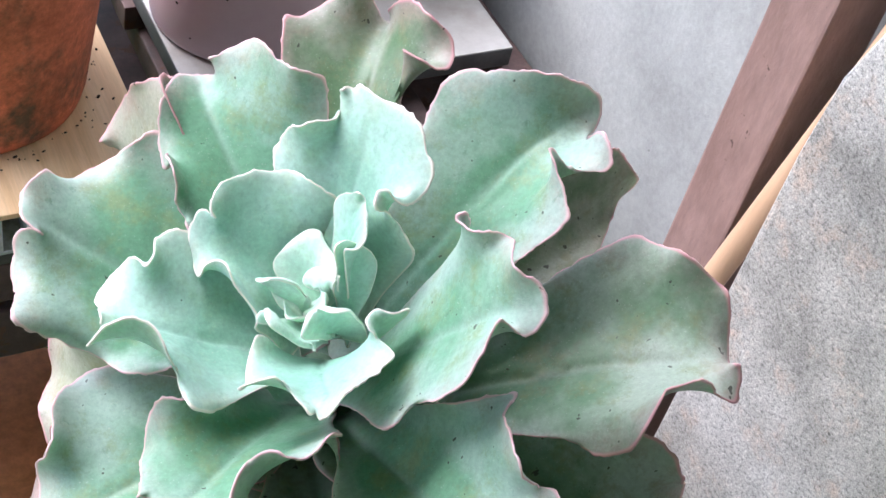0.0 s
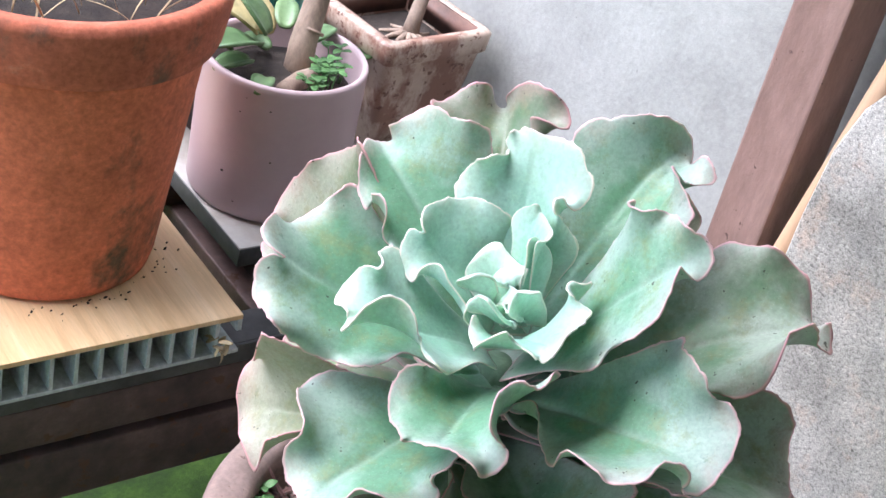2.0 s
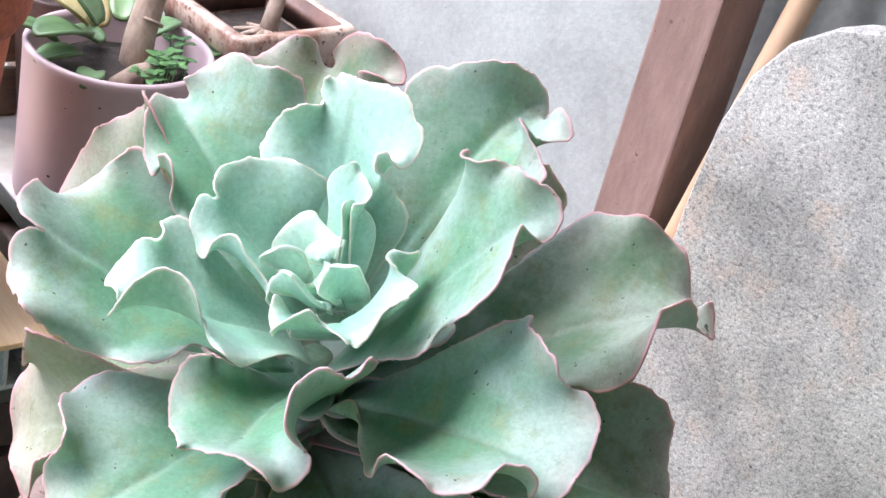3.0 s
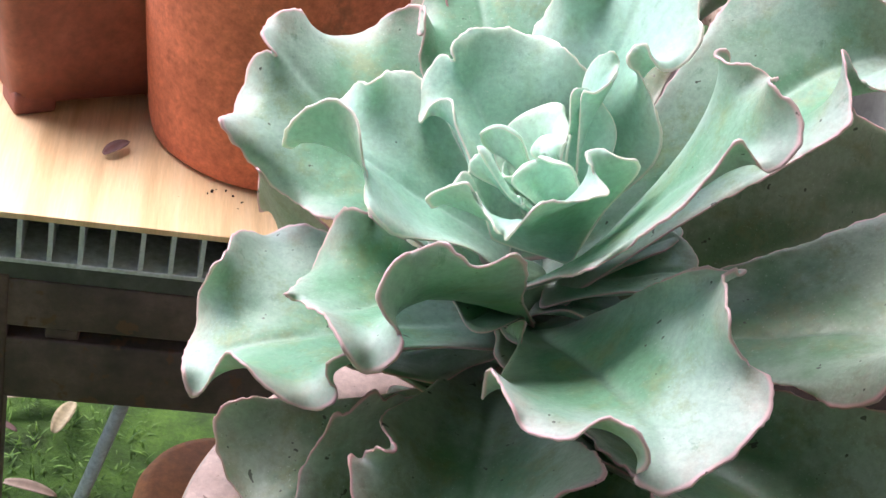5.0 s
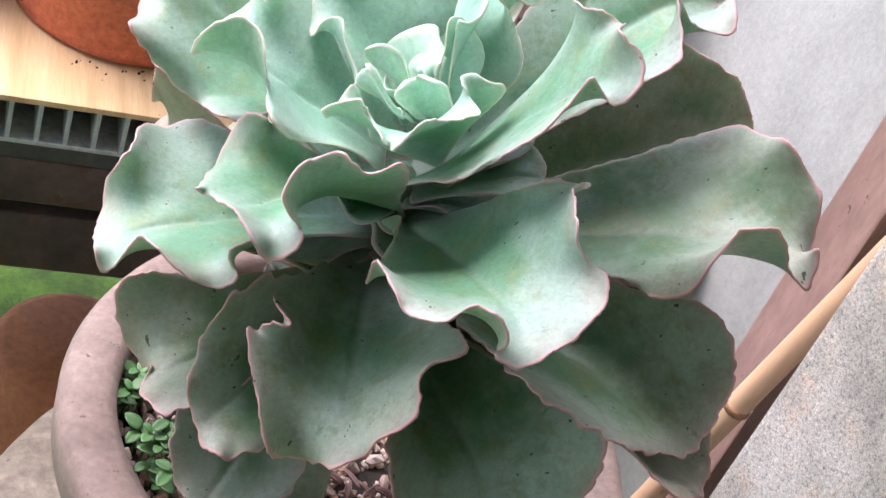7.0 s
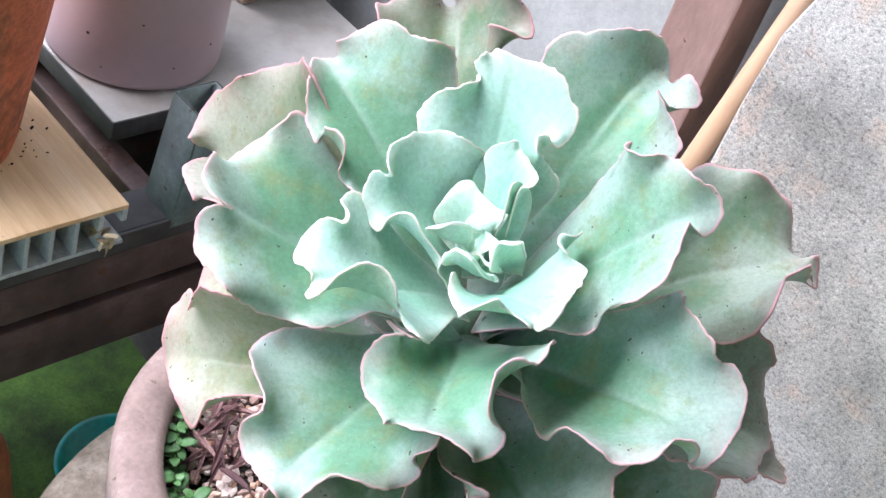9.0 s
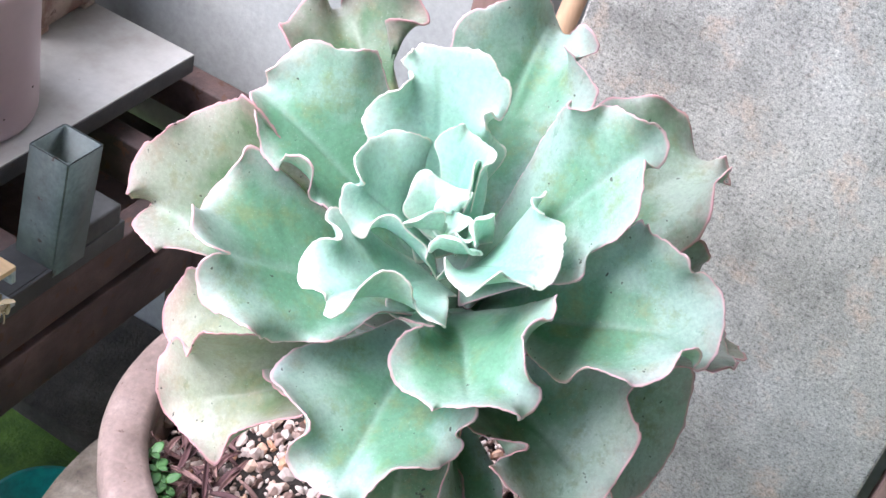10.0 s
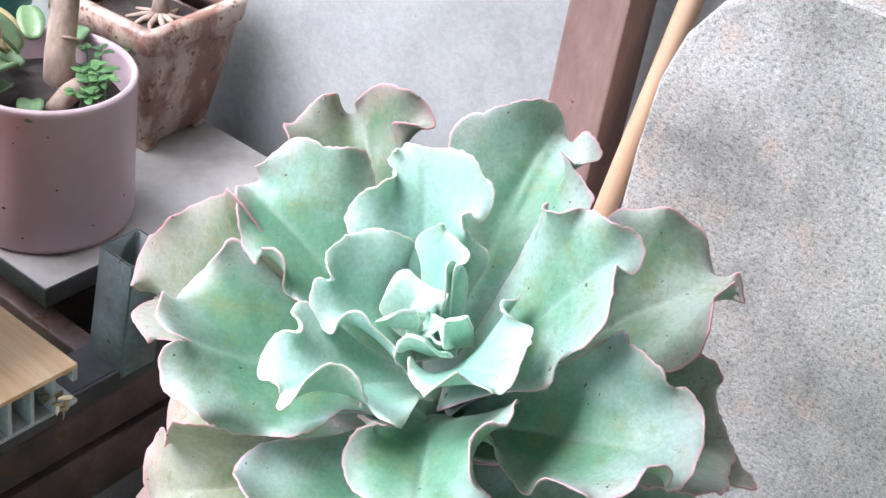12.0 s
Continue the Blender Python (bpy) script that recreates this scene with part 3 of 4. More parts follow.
square_shell = part("body", square_body(0.180, 0.0855, 0.058, 0.011, 0.011), M_stain, square)
part("lining", square_lining(0.0740, 0.0730, 0.142, 0.1785, 0.003), M_umber, square, "bare brown clay inside")
for sx in (-1, 1):
    for sy in (-1, 1):
        part("foot", a_box((sx * 0.045 - 0.011, sy * 0.045 - 0.011, 0.0), (sx * 0.045 + 0.011, sy * 0.045 + 0.011, 0.014), 0.003), M_stain, square_shell)
part("soil", a_box((-0.068, -0.068, 0.125), (0.068, 0.068, 0.141), 0.004), M_soil, square, "dark soil")
tagged(square, "square cream-glazed pot with rusty brown stains on the white board", "pot")
square.rotation_euler = (0, 0, radians(5))
twig = holder("bare_shrub", (0.457, 0.833, 0.7055))
part("trunk", tube([(0, 0, -0.005), (0.012, 0.008, 0.03), (0.03, 0.02, 0.07), (0.05, 0.045, 0.16)], [0.012, 0.010, 0.0085, 0.007], 12), M_bark, twig)
for k in range(9):
    a = k * 0.7
    part("root", tube([(0.004 * math.cos(a), 0.004 * math.sin(a), 0.008), (0.022 * math.cos(a), 0.022 * math.sin(a), 0.004), (0.04 * math.cos(a + 0.2), 0.04 * math.sin(a + 0.2), 0.001)], [0.005, 0.0035, 0.002], 7), M_bark, twig)
tagged(twig, "bare grey-brown twig with spreading roots in a square pot", "shrub")
part("leaf", blade(bmesh.new(), (-0.075, -0.03, 0.0), 210, 25, 0.05, 0.014, 0.3, 0.3, 8, 0.8, 0.003), M_green, twig)

# weathered wooden crate behind the pink pot
crate = holder("wooden_crate", (0.165, 1.00, 0.5655))
for k in range(3):
    part("front_plank", roughen(a_box((-0.10, -0.055, 0.012 + 0.062 * k), (0.085, -0.045, 0.066 + 0.062 * k), 0.002), 0.0012, 20, 3), M_crate, crate)
    for sx in (-0.10, 0.075):
        part("side_plank", a_box((sx, -0.0445, 0.012 + 0.062 * k), (sx + 0.010, 0.06, 0.066 + 0.062 * k), 0.002), M_crate, crate)
part("bottom", a_box((-0.09, -0.0445, 0.0), (0.0745, 0.06, 0.0115), 0.002), M_crate, crate)
tagged(crate, "weathered brown wooden crate with horizontal planks on the board", "crate")

# teal bowl and a blue-green succulent behind
bowl = holder("teal_bowl", (0.335, 1.09, 0.5655))
part("body", lathe([(0, 0.002), (0.08, 0.0), (0.086, 0.01), (0.125, 0.20), (0.128, 0.205), (0.138, 0.207), (0.139, 0.214), (0.134, 0.217), (0.122, 0.215), (0.118, 0.20), (0.11, 0.17), (0, 0.17)], 72), M_teal, bowl)
part("soil", lathe([(0.109, 0.171), (0.06, 0.182), (0, 0.184)], 32, 0.05), M_soil, bowl, "dark soil")
tagged(bowl, "teal plastic bowl planter at the back of the white board", "planter")
fat = holder("blue_succulent", (0.225, 0.905, 0.765))
rnd = random.Random(2)
for k in range(11):
    a, t = k * 2.4, 0.25 + 0.06 * k
    d = Vector((math.cos(a) * math.cos(t), math.sin(a) * math.cos(t), math.sin(t)))
    b0 = Vector((0.006 * math.cos(a), 0.006 * math.sin(a), 0.004 * k))
    ln = 0.045 - 0.0015 * k
    part("leaf", tube([b0, b0 + d * ln * 0.3, b0 + d * ln * 0.65, b0 + d * ln * 0.9, b0 + d * ln], [0.004, 0.008, 0.0095, 0.007, 0.002], 10), M_bluegreen, fat)
part("stem", tube([(0, 0, -0.02), (0, 0, 0.06)], 0.005, 8), M_bark, fat)
tagged(fat, "blue-green succulent with plump finger-like leaves in a dark pot", "succulent")
dark = holder("dark_pot", (0.225, 0.905, 0.5655))
part("body", lathe([(0, 0.002), (0.033, 0), (0.047, 0.175), (0.049, 0.180), (0.044, 0.180), (0.041, 0.165), (0, 0.165)], 40), M_rust, dark)
tagged(dark, "small dark pot standing behind the pink pot", "pot")

# tall terracotta pot on the wood panel
M_terra_rim = aged_clay("crusted_terracotta_rim", (0.44, 0.125, 0.068), (0.085, 0.07, 0.05), 0.49)
terra = holder("terracotta_pot", (-0.080, 0.692, 0.5822))
part("body", lathe([(0, 0.0035), (0.1074, 0), (0.1153, 0.0044), (0.1188, 0.0176), (0.1478, 0.257), (0.1496, 0.2666), (0.1364, 0.2666), (0.1038, 0.0264), (0, 0.0264)], 96, 0.004), M_terra, terra)
part("rim", lathe([(0.1505, 0.264), (0.1593, 0.2675), (0.1619, 0.2746), (0.169, 0.3221), (0.1672, 0.3309), (0.161, 0.3335), (0.1514, 0.3318), (0.1478, 0.3238), (0.1426, 0.2684), (0.1505, 0.264)], 96, 0.005, seed=4), M_terra_rim, terra, "dark-stained terracotta rim band")
part("soil", lathe([(0.1417, 0.2948), (0.0704, 0.3036), (0, 0.3062)], 40, 0.05), M_soil, terra, "dark soil")
tagged(terra, "tall orange terracotta pot with dark weathering on the wood panel", "pot")
rnd = random.Random(6)
bm = bmesh.new()
for k in range(60):
    a, r = rnd.uniform(0, 6.28), 0.125 * math.sqrt(rnd.random())
    blade(bm, (r * math.cos(a), r * math.sin(a), 0.0), rnd.uniform(0, 360), rnd.uniform(35, 85), rnd.uniform(0.05, 0.11), 0.0012, rnd.uniform(0, 0.5), 0.1, 5)
st = solid("dry_grass", bm, M_straw, True)
st.location = (-0.080, 0.692, 0.887)
tagged(st, "dry straw-coloured grass in the terracotta pot", "dry grass", kind="stuff")

# crumbs of soil fallen round the pot
rnd = random.Random(17)
bm = bmesh.new()
for k in range(60):
    a, r = rnd.uniform(4.2, 6.9), 0.116 + abs(rnd.gauss(0, 0.012))
    s = rnd.uniform(0.0005, 0.0016)
    bmesh.ops.create_icosphere(bm, subdivisions=1, radius=1.0, matrix=Matrix.LocRotScale((r * math.cos(a), r * math.sin(a), s * 0.5), Euler((rnd.uniform(0, 6), rnd.uniform(0, 6), 0)), (s * rnd.uniform(0.8, 2.0), s, s * 0.7)))
crumbs = solid("soil_crumbs", bm, M_soil, False)
crumbs.location = (-0.080, 0.692, 0.5823)
tagged(crumbs, "dark crumbs of soil scattered on the wood panel", "dirt", kind="stuff")

# dark red square pot with feet, further along the panel
red = holder("red_pot", (-0.275, 0.775, 0.5822))
red_shell = part("body", square_body(0.16, 0.115, 0.085, 0.014, 0.014), M_terra_dark, red)
for sx in (-1, 1):
    for sy in (-1, 1):
        part("foot", a_box((sx * 0.066 - 0.020, sy * 0.066 - 0.020, 0.0), (sx * 0.066 + 0.020, sy * 0.066 + 0.020, 0.024), 0.005), M_terra_dark, red_shell)
part("soil", a_box((-0.095, -0.095, 0.11), (0.095, 0.095, 0.125), 0.004), M_soil, red, "dark soil")
tagged(red, "dark red square clay pot on block feet on the panel", "pot")
red.rotation_euler = (0, 0, radians(25))
fallen = litter("trailing_leaf", (-0.44, 0.71, 0.5835), 31, 3, 0.012, 0.06, M_sere, "pale curled leaves beside the red pot", "leaf", 20)

# orange pot on the ground under the table
orange = holder("orange_pot", (-0.075, 0.600, 0.0))
part("body", lathe([(0, 0.190), (0.076, 0.191), (0.087, 0.186), (0.093, 0.174), (0.110, 0.032), (0.120, 0.028), (0.123, 0.022), (0.122, 0.004), (0.118, 0.0), (0.108, 0.001), (0.084, 0.16), (0, 0.16)], 72, 0.004), M_orange, orange)
tagged(orange, "orange clay pot turned upside down under the table", "pot")
crock = holder("teal_tub", (0.12, 0.50, 0.0))
part("body", lathe([(0, 0.002), (0.06, 0.0), (0.075, 0.16), (0.078, 0.165), (0.07, 0.165), (0.066, 0.15), (0, 0.15)], 48), M_teal, crock)
tagged(crock, "small teal plastic tub standing under the table", "tub")

# fallen leaves and grass on the lawn
for x, y, az, s, w, skin in [(-0.362, 0.913, 9, 0.107, 0.13, M_sere), (-0.271, 0.854, 74, 0.066, 0.17, M_straw), (-0.484, 0.819, 51, 0.095, 0.15, M_bamboo), (-0.319, 0.762, -14, 0.065, 0.13, M_sere), (-0.280, 0.654, 80, 0.082, 0.12, M_dry), (-0.348, 0.870, -28, 0.036, 0.14, M_dry), (-0.62, 1.08, 30, 0.08, 0.15, M_sere), (-0.70, 1.15, 80, 0.09, 0.14, M_sere), (-0.58, 1.22, 140, 0.07, 0.15, M_straw), (-0.46, 0.72, 100, 0.05, 0.15, M_sere), (-0.75, 0.95, 130, 0.07, 0.15, M_sere)]:
    f = solid("fallen_leaf", blade(bmesh.new(), (0, 0, 0.012), az, 5, s, s * w, 0.12, 0.55, 12, 0.9, 0.0008), skin, True)
    f.location = (x, y, 0.006)
    tagged(f, "dry pinkish-brown fallen leaf lying on the moss", "leaf", "fallen leaves")


def lawn():
    rnd = random.Random(12)
    bm = bmesh.new()
    for k in range(6500):
        x, y = rnd.uniform(-1.0, -0.15), rnd.uniform(0.5, 1.6)
        blade(bm, (x, y, 0.0), rnd.uniform(0, 360), rnd.uniform(25, 80), rnd.uniform(0.008, 0.022), rnd.uniform(0.0009, 0.0018), 0.3, 0.2, 2, 1.0, 0.0005)
    for cx, cy in ((-0.80, 1.12), (-0.86, 1.0), (-0.72, 1.3)):
        for k in range(40):
            blade(bm, (cx + rnd.uniform(-0.05, 0.05), cy + rnd.uniform(-0.05, 0.05), 0), rnd.uniform(0, 360), rnd.uniform(40, 80), rnd.uniform(0.06, 0.16), 0.003, 0.5, 0.2, 5)
    return bm


g = solid("grass", lawn(), M_grass, True)
tagged(g, "short bright green moss and grass on the ground", "grass", kind="stuff")


# ---- the succulent: a tall rosette of wavy leaves on a short stem ----
def leaf_material(name, bloom, green, olive, blush, edge, dirt, grime):
    """Waxy leaf skin: pale bloom worn off in patches, olive mottling, a blush near the margin and a thin coloured rim."""
    m, nt, b = mat(name, 0.4)
    big, mid, fine = tex(nt, 11, 4.0, 0.6), tex(nt, 42, 8.0, 0.72), tex(nt, 300, 5.0, 0.7)
    at = nt.nodes.new("ShaderNodeAttribute")
    at.attribute_name = "rim"
    rib = nt.nodes.new("ShaderNodeAttribute")
    rib.attribute_name = "rib"
    # the bloom is rubbed off in soft patches
    inner = nt.nodes.new("ShaderNodeMath")
    inner.operation = 'MULTIPLY_ADD'
    nt.links.new(at.outputs["Fac"], inner.inputs[0])
    inner.inputs[1].default_value = -0.30
    nt.links.new(big.outputs[0], inner.inputs[2])
    base = mix(nt, ramp(nt, inner.outputs[0], [(0.20, 0.0), (0.42, 1.0)], True), bloom, green)
    base = mix(nt, ramp(nt, mid.outputs[0], [(0.50, 0.0), (0.66, 0.75)]), base, olive)
    # the midrib's whitish sheen, painted as a soft pale streak in the bloom colour
    base = mix(nt, ramp(nt, rib.outputs["Fac"], [(0.0, 0.34), (0.10, 0.0)], True), base, bloom)
    wash = nt.nodes.new("ShaderNodeMath")
    wash.operation = 'MULTIPLY'
    nt.links.new(ramp(nt, at.outputs["Fac"], [(0.78, 0.0), (0.985, 0.75)]), wash.inputs[0])
    nt.links.new(ramp(nt, mid.outputs[0], [(0.35, 0.1), (0.6, 0.95)]), wash.inputs[1])
    base = mix(nt, wash.outputs[0], base, blush)
    stain = tex(nt, 24, 7.0, 0.78)
    base = mix(nt, ramp(nt, stain.outputs[0], [(0.58, 0.0), (0.74, grime)]), base, (0.13, 0.115, 0.065))
    grain = ramp(nt, fine.outputs[0], [(0.28, 0.82), (0.72, 1.14)])
    base = mix(nt, 1.0, base, grain, 'MULTIPLY')
    scuff = tex(nt, 85, 5.0, 0.8, stretch=(1, 1, 0.35))
    base = mix(nt, ramp(nt, scuff.outputs[0], [(0.60, 0.0), (0.70, 0.5)]), base, tuple(0.62 * v for v in green))
    dust = tex(nt, 700, 2.0, 0.6)
    base = mix(nt, ramp(nt, dust.outputs[0], [(0.66, 0.0), (0.72, 0.35)]), base, (0.55, 0.58, 0.52))
    base = mix(nt, ramp(nt, at.outputs["Fac"], [(0.979, 0.0), (0.990, 1.0)]), base, edge)
    specks = tex(nt, 150, 2.0)
    base = mix(nt, ramp(nt, specks.outputs[0], [(dirt, 0.0), (dirt + 0.025, 0.85)]), base, (0.035, 0.03, 0.025))
    nt.links.new(base, b.inputs["Base Color"])
    nt.links.new(ramp(nt, stain.outputs[0], [(0.38, 0.52), (0.60, 0.33)]), b.inputs["Roughness"])
    b.inputs["Specular IOR Level"].default_value = 0.42
    b.inputs["Subsurface Weight"].default_value = 0.22
    b.inputs["Subsurface Radius"].default_value = (0.004, 0.006, 0.004)
    b.inputs["Subsurface Scale"].default_value = 1.0
    bump(nt, b, mid.outputs[0], 0.20, 0.004)
    return m


HEART = leaf_material("heart_leaf", (0.57, 0.75, 0.64), (0.45, 0.67, 0.54), (0.49, 0.68, 0.51), (0.69, 0.77, 0.62), (0.80, 0.81, 0.70), 0.82, 0.0)
YOUNG = leaf_material("young_leaf", (0.41, 0.60, 0.51), (0.28, 0.50, 0.385), (0.33, 0.51, 0.355), (0.58, 0.62, 0.52), (0.76, 0.70, 0.61), 0.78, 0.1)
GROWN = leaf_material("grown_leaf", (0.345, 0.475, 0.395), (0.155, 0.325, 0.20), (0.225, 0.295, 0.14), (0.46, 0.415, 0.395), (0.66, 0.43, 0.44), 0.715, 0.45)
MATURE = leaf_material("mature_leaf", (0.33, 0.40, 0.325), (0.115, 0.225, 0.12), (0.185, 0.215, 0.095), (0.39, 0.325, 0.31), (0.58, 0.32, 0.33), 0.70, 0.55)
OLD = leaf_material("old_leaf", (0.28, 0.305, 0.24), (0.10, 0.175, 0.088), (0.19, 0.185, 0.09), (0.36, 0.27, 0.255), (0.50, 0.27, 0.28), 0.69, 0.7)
FADED = leaf_material("faded_leaf", (0.34, 0.345, 0.27), (0.17, 0.225, 0.12), (0.25, 0.235, 0.12), (0.45, 0.31, 0.295), (0.58, 0.30, 0.32), 0.70, 0.5)
M_stem = mottled("woody_stem", [(0.16, 0.24, 0.15), (0.22, 0.33, 0.22), (0.30, 0.40, 0.28)], 30, 160, 0.7, 0.5, 0.002)

STEM_X, STEM_Y = -0.005, 0.06
plant = holder("succulent_plant", (STEM_X, STEM_Y, 0.585))
tagged(plant, "large blue-green succulent rosette with wavy pink-edged leaves growing in a pot", "succulent")


def spline(pts, per):
    """A smooth curve through the points, a number of samples for each stretch."""
    pts = [2 * pts[0] - pts[1]] + pts + [2 * pts[-1] - pts[-2]]
    out = []
    for p0, p1, p2, p3 in zip(pts, pts[1:], pts[2:], pts[3:]):
        for k in range(per):
            t = k / per
            out.append(0.5 * (2 * p1 + (p2 - p0) * t + (2 * p0 - 5 * p1 + 4 * p2 - p3) * t * t + (3 * p1 - p0 - 3 * p2 + p3) * t ** 3))
    out.append(pts[-2])
    return out


def leaf(az, height, skin, keys, sag=0.010, stalk=0.020, thick=0.0026, crinkle=0.0042, groove=0.0022, ruffle=0.0, pitch=0.014, soft=0.0032, lip=0.0):
    """A leaf on the stem: its heading, the height of its foot, and its wavy margin from flank to flank as
    (bearing off the heading in degrees, reach in cm, lift over the foot in cm)."""
    a0 = radians(az)
    base = height - 0.585
    foot = Vector((math.cos(a0) * 0.010, math.sin(a0) * 0.010, base))
    side = Vector((-math.sin(a0), math.cos(a0), 0))
    ring = []
    for b, r, l in keys:
        a = a0 + radians(b)
        ring.append(Vector((math.cos(a) * r / 100, math.sin(a) * r / 100, base + l / 100)))
    middle = sum(ring, Vector()) / len(ring)

    def flank(sign, to, part_way):
        return (foot + side * sign * stalk).lerp(to, part_way).lerp(foot.lerp(middle, part_way), 0.10)

    margin = [foot - side * stalk, flank(-1, ring[0], 0.5)] + ring + [flank(1, ring[-1], 0.5), foot + side * stalk]
    margin = spline(margin, 14)
    margin += [margin[-1].lerp(margin[0], k / 8) for k in range(1, 8)]
    loop = np.array([[*p] for p in margin])
    gaps = np.r_[0, np.cumsum(np.linalg.norm(np.diff(np.vstack([loop, loop[:1]]), axis=0) * (1, 1, 0.45), axis=1))]
    n = 288
    want = np.arange(n) / n * gaps[-1]
    closed = np.vstack([loop, loop[:1]])
    edge = np.stack([np.interp(want, gaps, closed[:, c]) for c in range(3)], axis=1)
    # no sharp corners along the margin
    turns = np.fft.fftfreq(n, 1 / n)[:, None]
    edge = np.fft.ifft(np.fft.fft(edge, axis=0) * np.exp(-0.5 * (2 * math.pi * turns * soft / gaps[-1]) ** 2), axis=0).real
    # small ruffles of the margin, none near the stem
    for i in range(n):
        q = Vector(edge[i])
        free = min(1.0, max(0.0, ((q - foot).length - 0.05) / 0.05))
        lift = crinkle * (noise.noise(q * 60) + 0.75 * noise.noise(q * 135)) + 0.0009 * noise.noise(q * 300)
        lift += ruffle * math.sin(want[i] / pitch * 2 * math.pi + az)
        out = (q - middle)
        out.normalize()
        edge[i] += np.array([*(Vector((0, 0, 1)) * lift + out * (0.9 * crinkle * noise.noise(q * 95 + Vector((3, 1, 7))) + 0.0010 * noise.noise(q * 210) + 0.0007 * noise.noise(q * 420)))]) * free
    # the blade is the smooth skin that hangs in its margin
    spec = np.fft.fft(edge, axis=0)
    order = np.abs(np.fft.fftfreq(n, 1 / n))[:, None]
    marks = [0.0, 0.10, 0.2, 0.3, 0.4, 0.5, 0.59, 0.67, 0.74, 0.80, 0.85, 0.89, 0.925, 0.955, 0.975, 0.99, 1.0]
    rows = [np.fft.ifft(spec * (u ** order), axis=0).real for u in marks]
    heel = int(np.argmin(np.linalg.norm(edge - np.array([*foot]), axis=1)))
    reach = (edge - np.array([*foot])) @ np.array([*(middle - foot).normalized()])
    turn = 2 * math.pi / n
    opposite = heel + n // 2
    far = max(range(n), key=lambda i: reach[i] - 0.0012 * abs(((i - opposite + n // 2) % n) - n // 2))
    ha, fa = heel * turn, far * turn
    hp, fp = np.array([math.cos(ha), math.sin(ha)]), np.array([math.cos(fa), math.sin(fa)])
    run = fp - hp
    across = np.array([-run[1], run[0]]) / np.linalg.norm(run)
    bm = bmesh.new()
    lay = bm.verts.layers.float.new("rim")
    lay_rib = bm.verts.layers.float.new("rib")
    top = []
    for u, row in zip(marks, rows):
        line = []
        for i in range(n if u else 1):
            d = abs((np.array([math.cos(i * turn), math.sin(i * turn)]) * u - hp) @ across)
            p = Vector(row[i])
            ease = 1 - u ** 4
            p.z -= sag * (1 - u * u) + groove * ease * math.exp(-(d / 0.07) ** 2)
            p.z += 0.0022 * ease * (noise.noise(p * 38 + Vector((az, 0, 0))) + 0.3 * noise.noise(p * 110))
            # the lip rolls over a little, the youngest ones outwards too
            if lip and u > 0.78:
                away = p - Vector(rows[9][i])
                away.z = 0
                if away.length > 1e-5:
                    p += away.normalized() * lip * ((u - 0.78) / 0.22) * (0.7 + 0.6 * noise.noise(p * 45))
                p.z -= lip * 0.6 * max(0.0, (u - 0.86) / 0.14) ** 2
            p.z -= 0.0028 * max(0.0, (u - 0.91) / 0.09) ** 2 * (0.6 + 0.8 * noise.noise(p * 30))
            v = bm.verts.new(p)
            v[lay], v[lay_rib] = u, d
            line.append(v)
        top.append(line)
    wide = len(marks)
    for i in range(n):
        j = (i + 1) % n
        bm.faces.new((top[0][0], top[1][i], top[1][j]))
        for k in range(1, wide - 1):
            bm.faces.new((top[k][i], top[k + 1][i], top[k + 1][j], top[k][j]))
    bm.normal_update()
    if sum(f.normal.z * f.calc_area() for f in bm.faces) < 0:
        bmesh.ops.reverse_faces(bm, faces=bm.faces)
        bm.normal_update()
    low = []
    for u, line in zip(marks, top):
        t = thick * (1.0 - 0.6 * u ** 5)
        under = []
        for v in line:
            d = v.normal if v.normal.length > 0.1 else Vector((0, 0, 1))
            w = bm.verts.new(v.co - d * t)
            w[lay], w[lay_rib] = v[lay], v[lay_rib]
            under.append(w)
        low.append(under)
    for i in range(n):
        j = (i + 1) % n
        bm.faces.new((low[0][0], low[1][j], low[1][i]))
        for k in range(1, wide - 1):
            bm.faces.new((low[k][i], low[k][j], low[k + 1][j], low[k + 1][i]))
        bm.faces.new((top[-1][i], low[-1][i], low[-1][j], top[-1][j]))
    bmesh.ops.recalc_face_normals(bm, faces=bm.faces)
    return part("leaf", bm, skin, plant)


leaf(-61.4, 0.885, GROWN, [(-34.6, 9.0, 6.4), (-23.8, 8.6, 7.4), (-24.1, 9.8, 9.3), (-19.6, 10.5, 11.0), (-12.7, 10.2, 12.9), (-7.6, 9.8, 13.7), (-4.1, 10.2, 13.1), (-2.6, 11.2, 12.9), (1.2, 11.4, 13.9), (3.3, 10.5, 14.9), (1.6, 9.0, 15.6), (19.0, 8.1, 14.8), (14.2, 6.8, 15.0), (17.3, 5.6, 14.4), (22.7, 5.1, 14.4), (25.9, 5.6, 14.7), (42.4, 6.1, 11.0)], crinkle=0.0016, soft=0.0016)
leaf(7.1, 0.880, GROWN, [(-22.8, 11.4, 11.8), (-18.0, 11.8, 12.8), (-11.2, 11.6, 13.7), (-4.4, 11.5, 14.6), (-8.7, 13.1, 13.1), (-11.2, 15.0, 13.7), (-4.6, 14.9, 14.7), (-1.4, 14.8, 13.4), (3.2, 17.0, 13.1), (5.9, 17.4, 13.9), (7.5, 15.1, 15.8), (11.3, 13.5, 16.3), (19.0, 12.6, 15.9), (24.8, 12.3, 15.1), (28.7, 12.0, 14.8), (34.0, 11.1, 13.1)], crinkle=0.0016, soft=0.0016)
